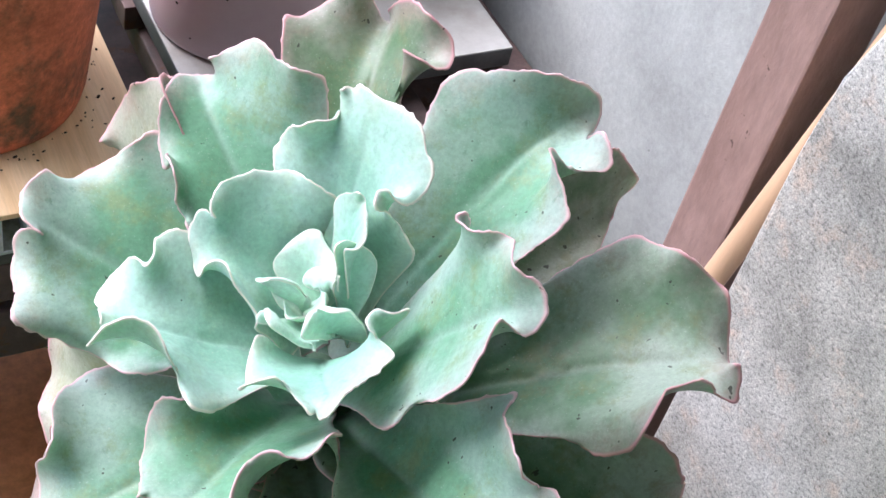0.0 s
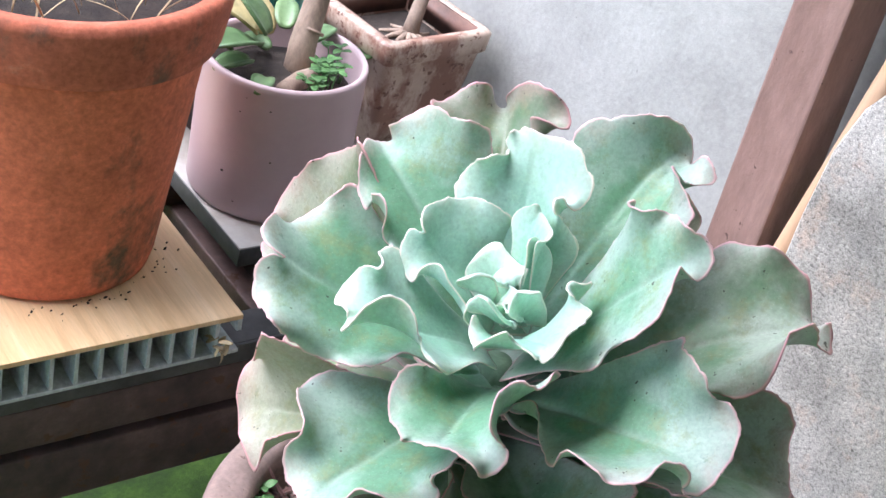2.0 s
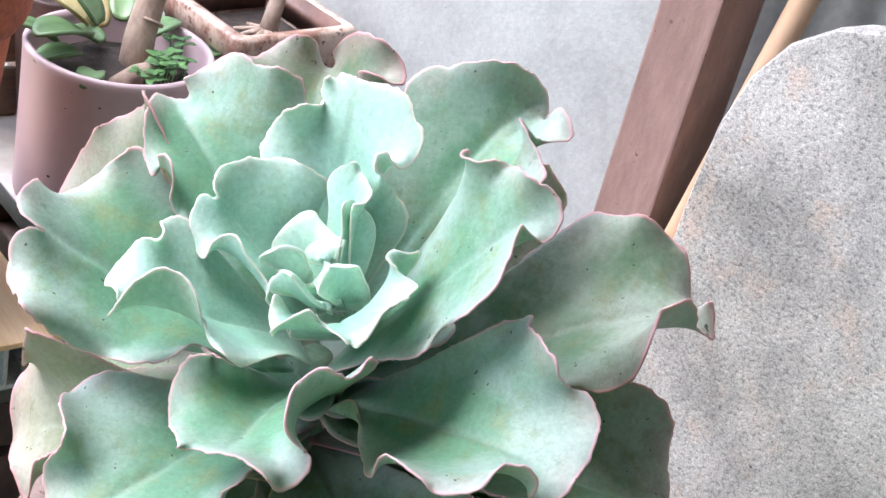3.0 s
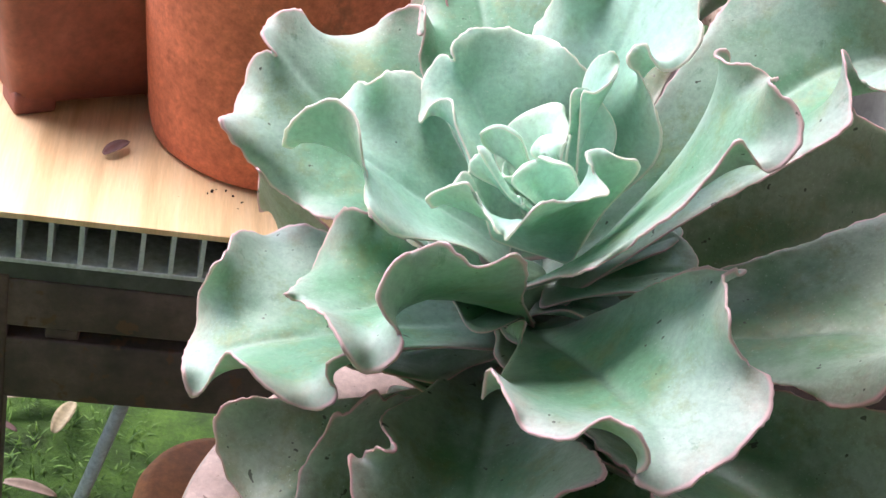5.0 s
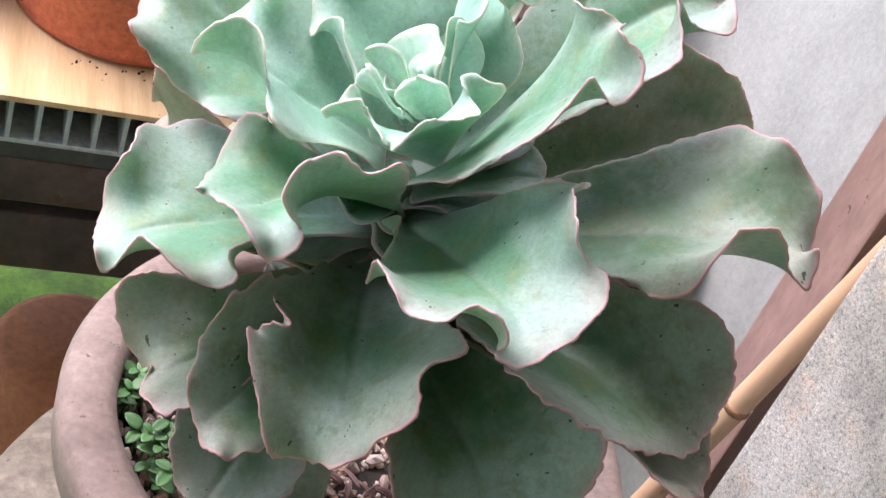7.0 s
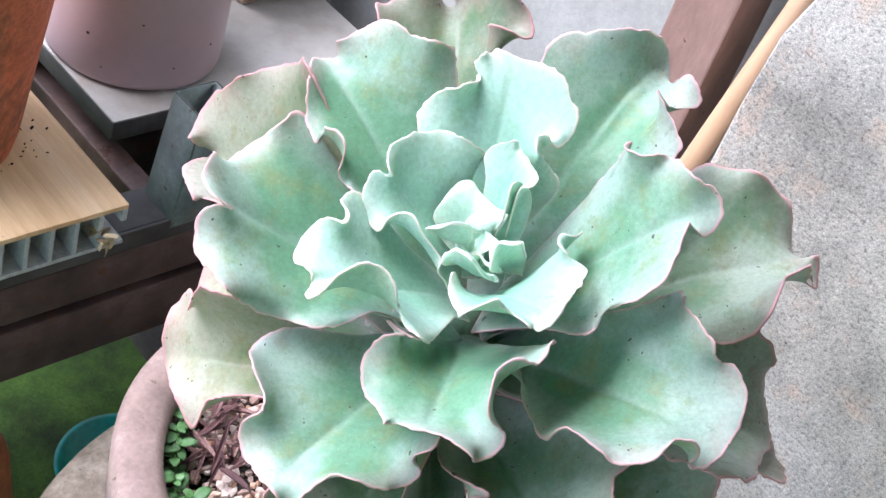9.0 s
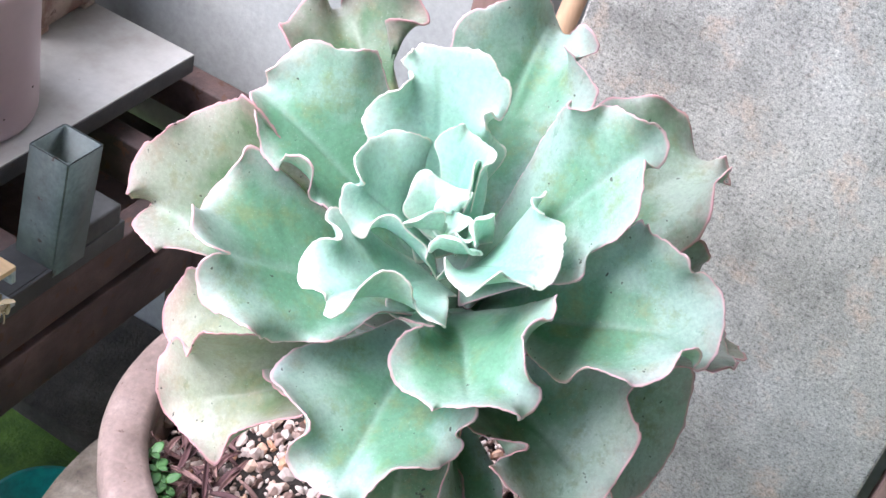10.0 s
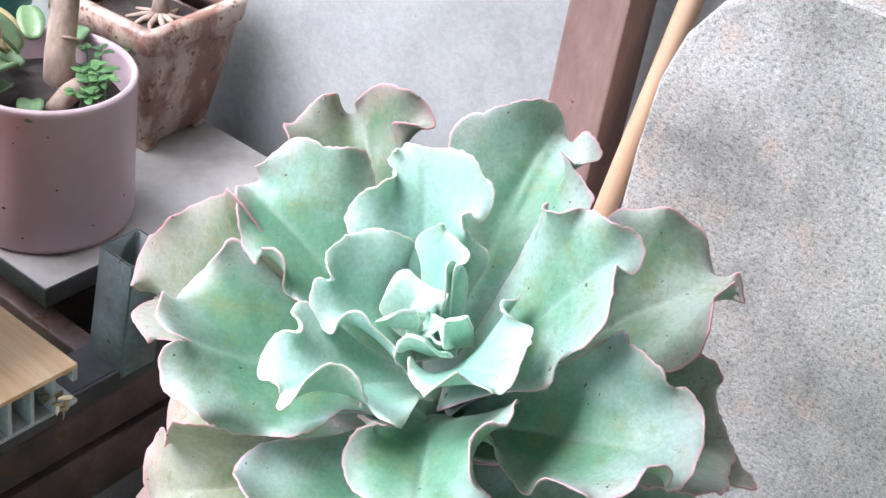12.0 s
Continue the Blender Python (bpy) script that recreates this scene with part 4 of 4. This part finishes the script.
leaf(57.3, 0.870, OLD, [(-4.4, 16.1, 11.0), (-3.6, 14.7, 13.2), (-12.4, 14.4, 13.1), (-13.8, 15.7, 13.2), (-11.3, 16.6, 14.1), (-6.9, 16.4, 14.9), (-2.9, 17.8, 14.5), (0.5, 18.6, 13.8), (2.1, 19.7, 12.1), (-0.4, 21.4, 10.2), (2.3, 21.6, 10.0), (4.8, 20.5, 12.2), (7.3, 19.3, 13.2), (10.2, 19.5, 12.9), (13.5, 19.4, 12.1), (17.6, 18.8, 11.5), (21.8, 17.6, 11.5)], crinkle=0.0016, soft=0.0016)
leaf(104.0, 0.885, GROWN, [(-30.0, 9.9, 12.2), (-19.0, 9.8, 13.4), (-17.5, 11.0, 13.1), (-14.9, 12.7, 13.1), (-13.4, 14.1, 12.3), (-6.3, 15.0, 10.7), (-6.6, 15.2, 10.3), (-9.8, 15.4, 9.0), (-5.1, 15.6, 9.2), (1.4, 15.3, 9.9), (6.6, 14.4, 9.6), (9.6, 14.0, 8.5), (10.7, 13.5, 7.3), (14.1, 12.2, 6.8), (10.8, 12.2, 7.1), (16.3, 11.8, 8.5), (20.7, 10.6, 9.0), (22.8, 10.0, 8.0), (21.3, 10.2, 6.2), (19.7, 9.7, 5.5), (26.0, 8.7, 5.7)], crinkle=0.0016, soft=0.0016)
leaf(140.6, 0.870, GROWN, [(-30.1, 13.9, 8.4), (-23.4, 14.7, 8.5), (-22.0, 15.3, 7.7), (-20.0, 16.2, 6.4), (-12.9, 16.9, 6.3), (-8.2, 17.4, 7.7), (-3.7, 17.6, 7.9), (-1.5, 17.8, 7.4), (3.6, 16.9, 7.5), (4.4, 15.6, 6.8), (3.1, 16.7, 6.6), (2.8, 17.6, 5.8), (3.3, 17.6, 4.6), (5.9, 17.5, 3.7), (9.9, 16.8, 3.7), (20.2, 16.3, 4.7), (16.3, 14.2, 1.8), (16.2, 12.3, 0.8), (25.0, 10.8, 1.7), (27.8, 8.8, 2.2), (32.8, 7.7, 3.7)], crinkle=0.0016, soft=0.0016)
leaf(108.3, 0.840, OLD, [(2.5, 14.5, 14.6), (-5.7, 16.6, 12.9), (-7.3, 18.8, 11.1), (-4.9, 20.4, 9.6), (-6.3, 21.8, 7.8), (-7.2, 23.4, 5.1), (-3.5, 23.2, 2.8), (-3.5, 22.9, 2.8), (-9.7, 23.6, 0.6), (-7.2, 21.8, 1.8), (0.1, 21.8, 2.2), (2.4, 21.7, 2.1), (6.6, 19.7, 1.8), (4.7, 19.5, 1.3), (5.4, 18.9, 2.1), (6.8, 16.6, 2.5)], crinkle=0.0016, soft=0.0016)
leaf(63.1, 0.900, YOUNG, [(-55.6, 4.6, 4.7), (-64.1, 4.5, 6.5), (-68.0, 3.7, 8.1), (-52.4, 3.5, 8.8), (-40.3, 2.0, 10.2), (-31.2, 2.7, 10.7), (-41.7, 2.9, 11.2), (-52.1, 3.1, 10.4), (-55.4, 4.0, 10.1), (-56.0, 4.7, 10.6), (-52.9, 5.1, 11.4), (-40.7, 5.4, 12.6), (-32.5, 5.7, 13.4), (-17.5, 6.5, 13.3), (-4.4, 7.1, 13.1), (3.6, 8.1, 12.3), (8.9, 7.5, 12.4), (7.2, 8.6, 11.1), (9.9, 6.9, 11.2), (28.3, 6.2, 11.3), (28.2, 7.6, 10.1), (28.1, 8.4, 8.4), (31.5, 8.0, 7.6)], crinkle=0.0016, soft=0.0016)
leaf(127.3, 0.905, YOUNG, [(-64.4, 4.6, 5.8), (-57.6, 4.4, 7.0), (-41.2, 5.0, 7.8), (-33.2, 6.3, 7.7), (-18.7, 7.0, 7.7), (-7.5, 7.5, 7.7), (0.0, 7.7, 7.3), (7.8, 7.2, 6.8), (5.3, 6.9, 6.3), (3.2, 7.9, 6.1), (4.9, 8.4, 5.6), (9.1, 8.4, 4.5), (13.7, 7.8, 3.5), (21.7, 7.1, 3.5), (20.0, 6.9, 4.5), (22.2, 6.0, 5.4), (29.3, 5.5, 5.5), (35.1, 5.1, 4.8), (49.4, 3.9, 3.5), (52.1, 4.2, 2.8)], crinkle=0.0016, soft=0.0016)
leaf(166.7, 0.895, YOUNG, [(-32.8, 8.5, 5.6), (-23.6, 9.7, 6.0), (-15.5, 9.4, 6.2), (-10.4, 9.7, 6.1), (-17.1, 10.7, 5.4), (-18.5, 11.3, 4.2), (-13.6, 12.1, 3.4), (-9.9, 12.3, 3.3), (-2.0, 11.9, 4.0), (-0.0, 11.8, 3.6), (2.5, 12.5, 3.0), (9.2, 12.8, 4.6), (10.1, 12.0, 6.2), (13.3, 10.7, 7.0), (17.4, 9.9, 6.7), (23.4, 9.7, 6.0), (24.8, 9.3, 4.6), (28.8, 9.5, 3.8), (37.2, 9.7, 3.9), (38.9, 7.9, 2.6), (40.4, 4.8, 1.6)], crinkle=0.0016, soft=0.0016)
leaf(-114.0, 0.905, YOUNG, [(-50.2, 4.8, 4.1), (-46.0, 5.7, 3.3), (-34.7, 7.4, 3.7), (-33.3, 8.1, 4.6), (-22.2, 7.6, 5.9), (-16.9, 7.4, 5.3), (-6.6, 8.5, 5.0), (-4.7, 8.0, 4.6), (-2.6, 8.7, 4.9), (0.2, 9.0, 6.2), (4.4, 8.3, 7.0), (15.3, 7.4, 6.9), (24.9, 6.7, 6.9), (25.7, 6.1, 7.0), (16.4, 5.0, 7.6), (17.3, 4.5, 7.7), (27.9, 4.0, 7.6), (36.3, 4.6, 7.6), (52.6, 4.6, 7.0)], crinkle=0.0016, soft=0.0016)
leaf(-89.4, 0.860, GROWN, [(-12.5, 5.8, 3.7), (-17.5, 8.3, 2.6), (-20.9, 11.6, 3.6), (-20.9, 12.7, 6.0), (-16.0, 14.9, 6.2), (-14.1, 15.5, 5.7), (-8.3, 16.6, 6.4), (-6.0, 16.6, 7.4), (-3.5, 16.5, 7.8), (-0.3, 17.2, 7.8), (1.8, 17.6, 7.1), (1.8, 17.7, 6.3), (0.6, 17.4, 6.0), (0.9, 17.8, 5.8), (4.6, 18.3, 5.6), (7.4, 18.4, 6.7), (13.6, 17.9, 8.2), (17.0, 17.3, 8.8), (19.5, 16.0, 9.3), (18.7, 15.6, 9.3), (15.0, 15.0, 9.9), (12.7, 14.6, 11.1), (15.5, 13.1, 11.6), (18.7, 11.9, 11.2), (28.5, 11.5, 10.7), (27.9, 11.0, 10.6), (19.9, 9.7, 9.7)], crinkle=0.0016, soft=0.0016)
leaf(-139.4, 0.870, GROWN, [(-20.0, 9.3, 5.7), (-35.8, 8.3, 4.5), (-23.0, 9.3, 5.6), (-29.0, 10.1, 5.3), (-32.2, 10.4, 3.2), (-27.9, 11.1, 1.9), (-25.9, 11.4, 2.1), (-14.7, 13.6, 3.2), (-13.7, 13.1, 2.9), (-0.1, 14.1, 4.4), (5.8, 14.6, 4.2), (8.2, 13.7, 2.8), (12.4, 13.7, 3.8), (13.7, 13.2, 4.9), (11.4, 13.0, 5.0), (7.6, 13.5, 5.9), (6.2, 13.4, 6.5), (5.7, 12.4, 7.5), (7.5, 11.2, 7.9), (11.3, 11.0, 8.5), (15.6, 11.1, 8.4), (20.3, 10.6, 7.8), (25.5, 9.4, 8.2), (27.8, 9.1, 8.1), (31.1, 8.4, 7.0)], crinkle=0.0016, soft=0.0016)
leaf(-167.0, 0.855, GROWN, [(-38.1, 11.5, 1.2), (-36.3, 13.3, -0.0), (-27.0, 14.3, 1.4), (-21.6, 14.5, 1.1), (-17.1, 14.6, 1.3), (-13.6, 15.1, 0.8), (-17.9, 15.5, -1.3), (-17.4, 15.4, -3.2), (-11.2, 15.8, -3.0), (-2.0, 16.2, -2.5), (0.8, 15.6, -3.6), (6.2, 15.1, 0.3), (12.0, 14.9, 0.8), (17.1, 14.1, -0.0), (21.6, 12.8, -0.7), (26.7, 12.1, 0.2), (25.6, 11.8, 0.4), (22.5, 12.0, 0.9), (21.8, 12.2, 1.8), (26.9, 12.1, 3.2)], crinkle=0.0016, soft=0.0016)
leaf(150.0, 0.820, FADED, [(-5.0, 15.5, 5.0), (-10.4, 16.6, 3.6), (-13.4, 16.8, 0.7), (-22.3, 17.2, 0.1), (-24.9, 18.1, -2.2), (-22.1, 18.4, -3.2), (-20.9, 18.3, -4.9), (-19.9, 17.8, -6.4), (-11.5, 17.0, -5.4), (-7.0, 16.6, -5.2), (-0.3, 15.2, -6.4), (2.4, 15.0, -2.8), (4.8, 14.3, -1.7), (10.8, 13.6, 0.2), (21.0, 12.5, 2.2)], crinkle=0.0016, soft=0.0018)
leaf(120.0, 0.830, FADED, [(-14.2, 17.1, 0.0), (-16.4, 18.5, -2.1), (-15.7, 19.6, -5.3), (-10.7, 18.8, -6.4), (6.7, 16.6, -3.4), (9.7, 16.3, -1.3), (14.9, 15.4, 0.0)], crinkle=0.0018, soft=0.0018)
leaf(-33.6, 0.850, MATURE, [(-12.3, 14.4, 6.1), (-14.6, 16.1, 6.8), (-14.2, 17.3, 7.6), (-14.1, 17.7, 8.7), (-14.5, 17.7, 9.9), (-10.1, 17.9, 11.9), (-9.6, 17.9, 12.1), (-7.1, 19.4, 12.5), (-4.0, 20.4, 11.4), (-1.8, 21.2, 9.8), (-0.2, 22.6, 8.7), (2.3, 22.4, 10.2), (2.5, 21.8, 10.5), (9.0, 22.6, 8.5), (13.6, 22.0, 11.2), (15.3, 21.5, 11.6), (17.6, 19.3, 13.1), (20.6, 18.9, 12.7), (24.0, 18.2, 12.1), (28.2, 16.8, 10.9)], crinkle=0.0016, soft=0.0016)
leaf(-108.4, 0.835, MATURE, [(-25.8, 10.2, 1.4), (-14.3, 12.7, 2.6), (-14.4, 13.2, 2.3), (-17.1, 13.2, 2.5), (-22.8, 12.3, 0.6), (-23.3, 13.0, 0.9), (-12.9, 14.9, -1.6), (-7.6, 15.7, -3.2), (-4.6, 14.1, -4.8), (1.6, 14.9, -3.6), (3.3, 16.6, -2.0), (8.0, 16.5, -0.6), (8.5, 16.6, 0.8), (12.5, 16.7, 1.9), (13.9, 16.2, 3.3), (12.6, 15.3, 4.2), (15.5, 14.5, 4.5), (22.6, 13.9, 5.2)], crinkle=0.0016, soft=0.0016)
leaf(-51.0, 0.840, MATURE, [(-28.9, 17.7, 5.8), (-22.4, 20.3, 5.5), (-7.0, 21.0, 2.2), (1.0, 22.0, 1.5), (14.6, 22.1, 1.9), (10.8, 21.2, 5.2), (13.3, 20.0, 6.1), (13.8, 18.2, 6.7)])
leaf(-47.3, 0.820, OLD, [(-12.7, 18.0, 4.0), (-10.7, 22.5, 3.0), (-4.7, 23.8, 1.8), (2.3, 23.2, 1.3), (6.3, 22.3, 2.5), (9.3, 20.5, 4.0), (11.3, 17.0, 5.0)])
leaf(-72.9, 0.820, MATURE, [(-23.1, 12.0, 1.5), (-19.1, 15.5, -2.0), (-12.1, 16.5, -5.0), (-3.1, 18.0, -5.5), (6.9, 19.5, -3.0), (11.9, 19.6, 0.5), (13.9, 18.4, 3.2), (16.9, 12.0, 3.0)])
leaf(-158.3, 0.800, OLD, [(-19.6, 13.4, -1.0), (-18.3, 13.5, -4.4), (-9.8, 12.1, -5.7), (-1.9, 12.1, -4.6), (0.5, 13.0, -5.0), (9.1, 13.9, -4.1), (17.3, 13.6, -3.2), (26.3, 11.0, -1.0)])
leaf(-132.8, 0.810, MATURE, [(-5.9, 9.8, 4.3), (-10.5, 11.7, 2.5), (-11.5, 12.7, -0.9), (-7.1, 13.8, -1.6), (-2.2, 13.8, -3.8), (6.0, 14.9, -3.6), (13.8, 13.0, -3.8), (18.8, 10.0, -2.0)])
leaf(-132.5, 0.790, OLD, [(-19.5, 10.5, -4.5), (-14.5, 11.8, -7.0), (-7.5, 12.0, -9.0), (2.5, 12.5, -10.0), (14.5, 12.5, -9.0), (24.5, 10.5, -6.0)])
leaf(44.8, 0.910, YOUNG, [(-151.9, 0.4, 7.8), (-119.8, 0.9, 8.1), (-83.0, 1.1, 8.7), (-0.3, 2.9, 8.3), (6.5, 2.8, 9.0), (20.5, 3.2, 8.2), (27.6, 3.9, 6.8), (25.9, 2.8, 5.2)], 0.004, 0.012, crinkle=0.0010, soft=0.0014)
leaf(-10.0, 0.915, YOUNG, [(-2.8, 2.1, 3.5), (9.3, 2.2, 5.3), (24.8, 0.6, 7.1), (-177.6, 0.2, 7.4), (-157.6, 0.5, 7.0), (-137.7, 0.3, 6.1), (-98.2, 0.1, 5.2), (-82.8, 0.1, 3.7)], 0.003, 0.012, crinkle=0.0010, soft=0.0014)
leaf(92.0, 0.920, HEART, [(-86.1, 0.0, 4.8), (-24.3, 1.4, 3.7), (-10.7, 2.6, 4.0), (-8.4, 3.1, 4.4), (0.9, 3.6, 4.1), (20.1, 3.5, 3.3), (28.0, 3.6, 2.2)], 0.003, 0.008, 0.0030, crinkle=0.0008, groove=0.0004, soft=0.0012, ruffle=0.0012, pitch=0.016, lip=0.0042)
leaf(158.0, 0.925, HEART, [(1.8, 1.9, 3.1), (0.2, 2.8, 3.5), (-2.9, 3.6, 3.0), (-17.9, 3.9, 1.7), (-17.8, 3.2, 1.4), (-9.0, 2.7, 1.7)], 0.003, 0.008, 0.0030, crinkle=0.0008, groove=0.0004, soft=0.0012, ruffle=0.0012, pitch=0.016, lip=0.0042)
leaf(120.0, 0.930, HEART, [(17.9, 0.1, 3.3), (-38.7, 1.0, 2.4), (-7.5, 1.4, 2.4), (0.3, 1.5, 1.7), (36.7, 0.5, 1.7), (107.6, 1.4, 2.5)], 0.003, 0.008, 0.0030, crinkle=0.0008, groove=0.0004, soft=0.0012, ruffle=0.0012, pitch=0.016, lip=0.0042)
leaf(-105.0, 0.925, HEART, [(41.1, 2.1, 0.4), (52.1, 2.4, 0.2), (6.8, 1.9, 3.4), (-8.9, 2.0, 3.6), (-36.0, 2.2, 3.1), (-36.7, 2.8, 3.0), (-32.3, 3.5, 2.6)], 0.003, 0.008, 0.0030, crinkle=0.0008, groove=0.0004, soft=0.0012, ruffle=0.0012, pitch=0.016, lip=0.0042)
leaf(-155.0, 0.925, HEART, [(-24.3, 3.8, 1.6), (-23.5, 3.7, 2.2), (-16.6, 3.7, 3.0), (-1.3, 4.5, 3.8), (9.3, 3.6, 2.2), (20.2, 3.0, 1.3), (25.3, 3.3, 1.9)], 0.003, 0.008, 0.0030, crinkle=0.0008, groove=0.0004, soft=0.0012, ruffle=0.0012, pitch=0.016, lip=0.0042)
leaf(13.0, 0.840, OLD, [(-12.0, 17.0, 6.5), (-4.0, 21.0, 6.0), (1.0, 24.0, 6.1), (1.5, 25.8, 6.9), (0.5, 24.2, 8.8), (3.0, 23.4, 10.2), (2.5, 21.6, 11.3), (6.0, 19.0, 12.3), (8.0, 15.3, 13.2)], crinkle=0.0018, soft=0.0018)


# short leaves close to the stem, under the large ones
def short_leaves(count, turn, height, reach, lift, skins):
    for k in range(count):
        wave = [math.sin(k * 1.7 + j * 1.3) for j in range(9)]
        leaf(turn + k * 360 / count, height - 0.004 * (k % 3), skins[k % len(skins)],
             [((j - 4) * 8.5, reach - 0.02 * reach * (j - 4) ** 2 + 0.25 * wave[j], lift + 0.3 * wave[-1 - j]) for j in range(9)], 0.003)


short_leaves(7, 20, 0.875, 5.2, 1.0, (GROWN,))
short_leaves(1, -78, 0.868, 8.5, 0.9, (MATURE,))
short_leaves(1, -48, 0.862, 8.5, 1.2, (MATURE,))
short_leaves(1, -172, 0.848, 7.5, -1.0, (MATURE,))
short_leaves(1, 166, 0.842, 11.5, -0.8, (MATURE,))
short_leaves(1, 138, 0.835, 12.0, -1.2, (OLD,))
short_leaves(1, -18, 0.880, 8.0, 3.3, (GROWN,))
short_leaves(1, 22, 0.880, 8.0, 3.3, (GROWN,))
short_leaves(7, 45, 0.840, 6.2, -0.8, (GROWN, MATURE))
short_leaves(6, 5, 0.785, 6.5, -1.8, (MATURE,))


def cup(x, y, lip, r, deep, seed):
    """A tiny leaf still rolled into a cup; x, y from the stem in cm."""
    az = math.degrees(math.atan2(y, x))
    keys = []
    for k in range(11):
        a = radians(az - 155 + 31 * k)
        rr = r * (1 + 0.13 * math.sin(seed + 2.1 * k))
        px, py = x + rr * math.cos(a), y + rr * math.sin(a)
        bearing = (math.degrees(math.atan2(py, px)) - az + 180) % 360 - 180
        keys.append((bearing, math.hypot(px, py), lip + 0.16 * math.sin(seed + 1.7 * k)))
    return leaf(az, 0.925, HEART, keys, deep, 0.005, 0.0020, 0.0010, 0.0, 0.0, 0.014, 0.0015)


cup(-1.75, 0.25, 1.5, 0.85, 0.005, 1.0)
cup(-0.9, -0.9, 1.4, 0.75, 0.003, 3.7)

part("stem", tube([(0.02, 0.02, -0.03), (0.012, 0.012, 0.08), (0.004, 0.004, 0.17), (0, 0, 0.25), (0, 0, 0.30)], [0.024, 0.023, 0.022, 0.019, 0.010], 20), M_stem, plant, "pale green woody stem")
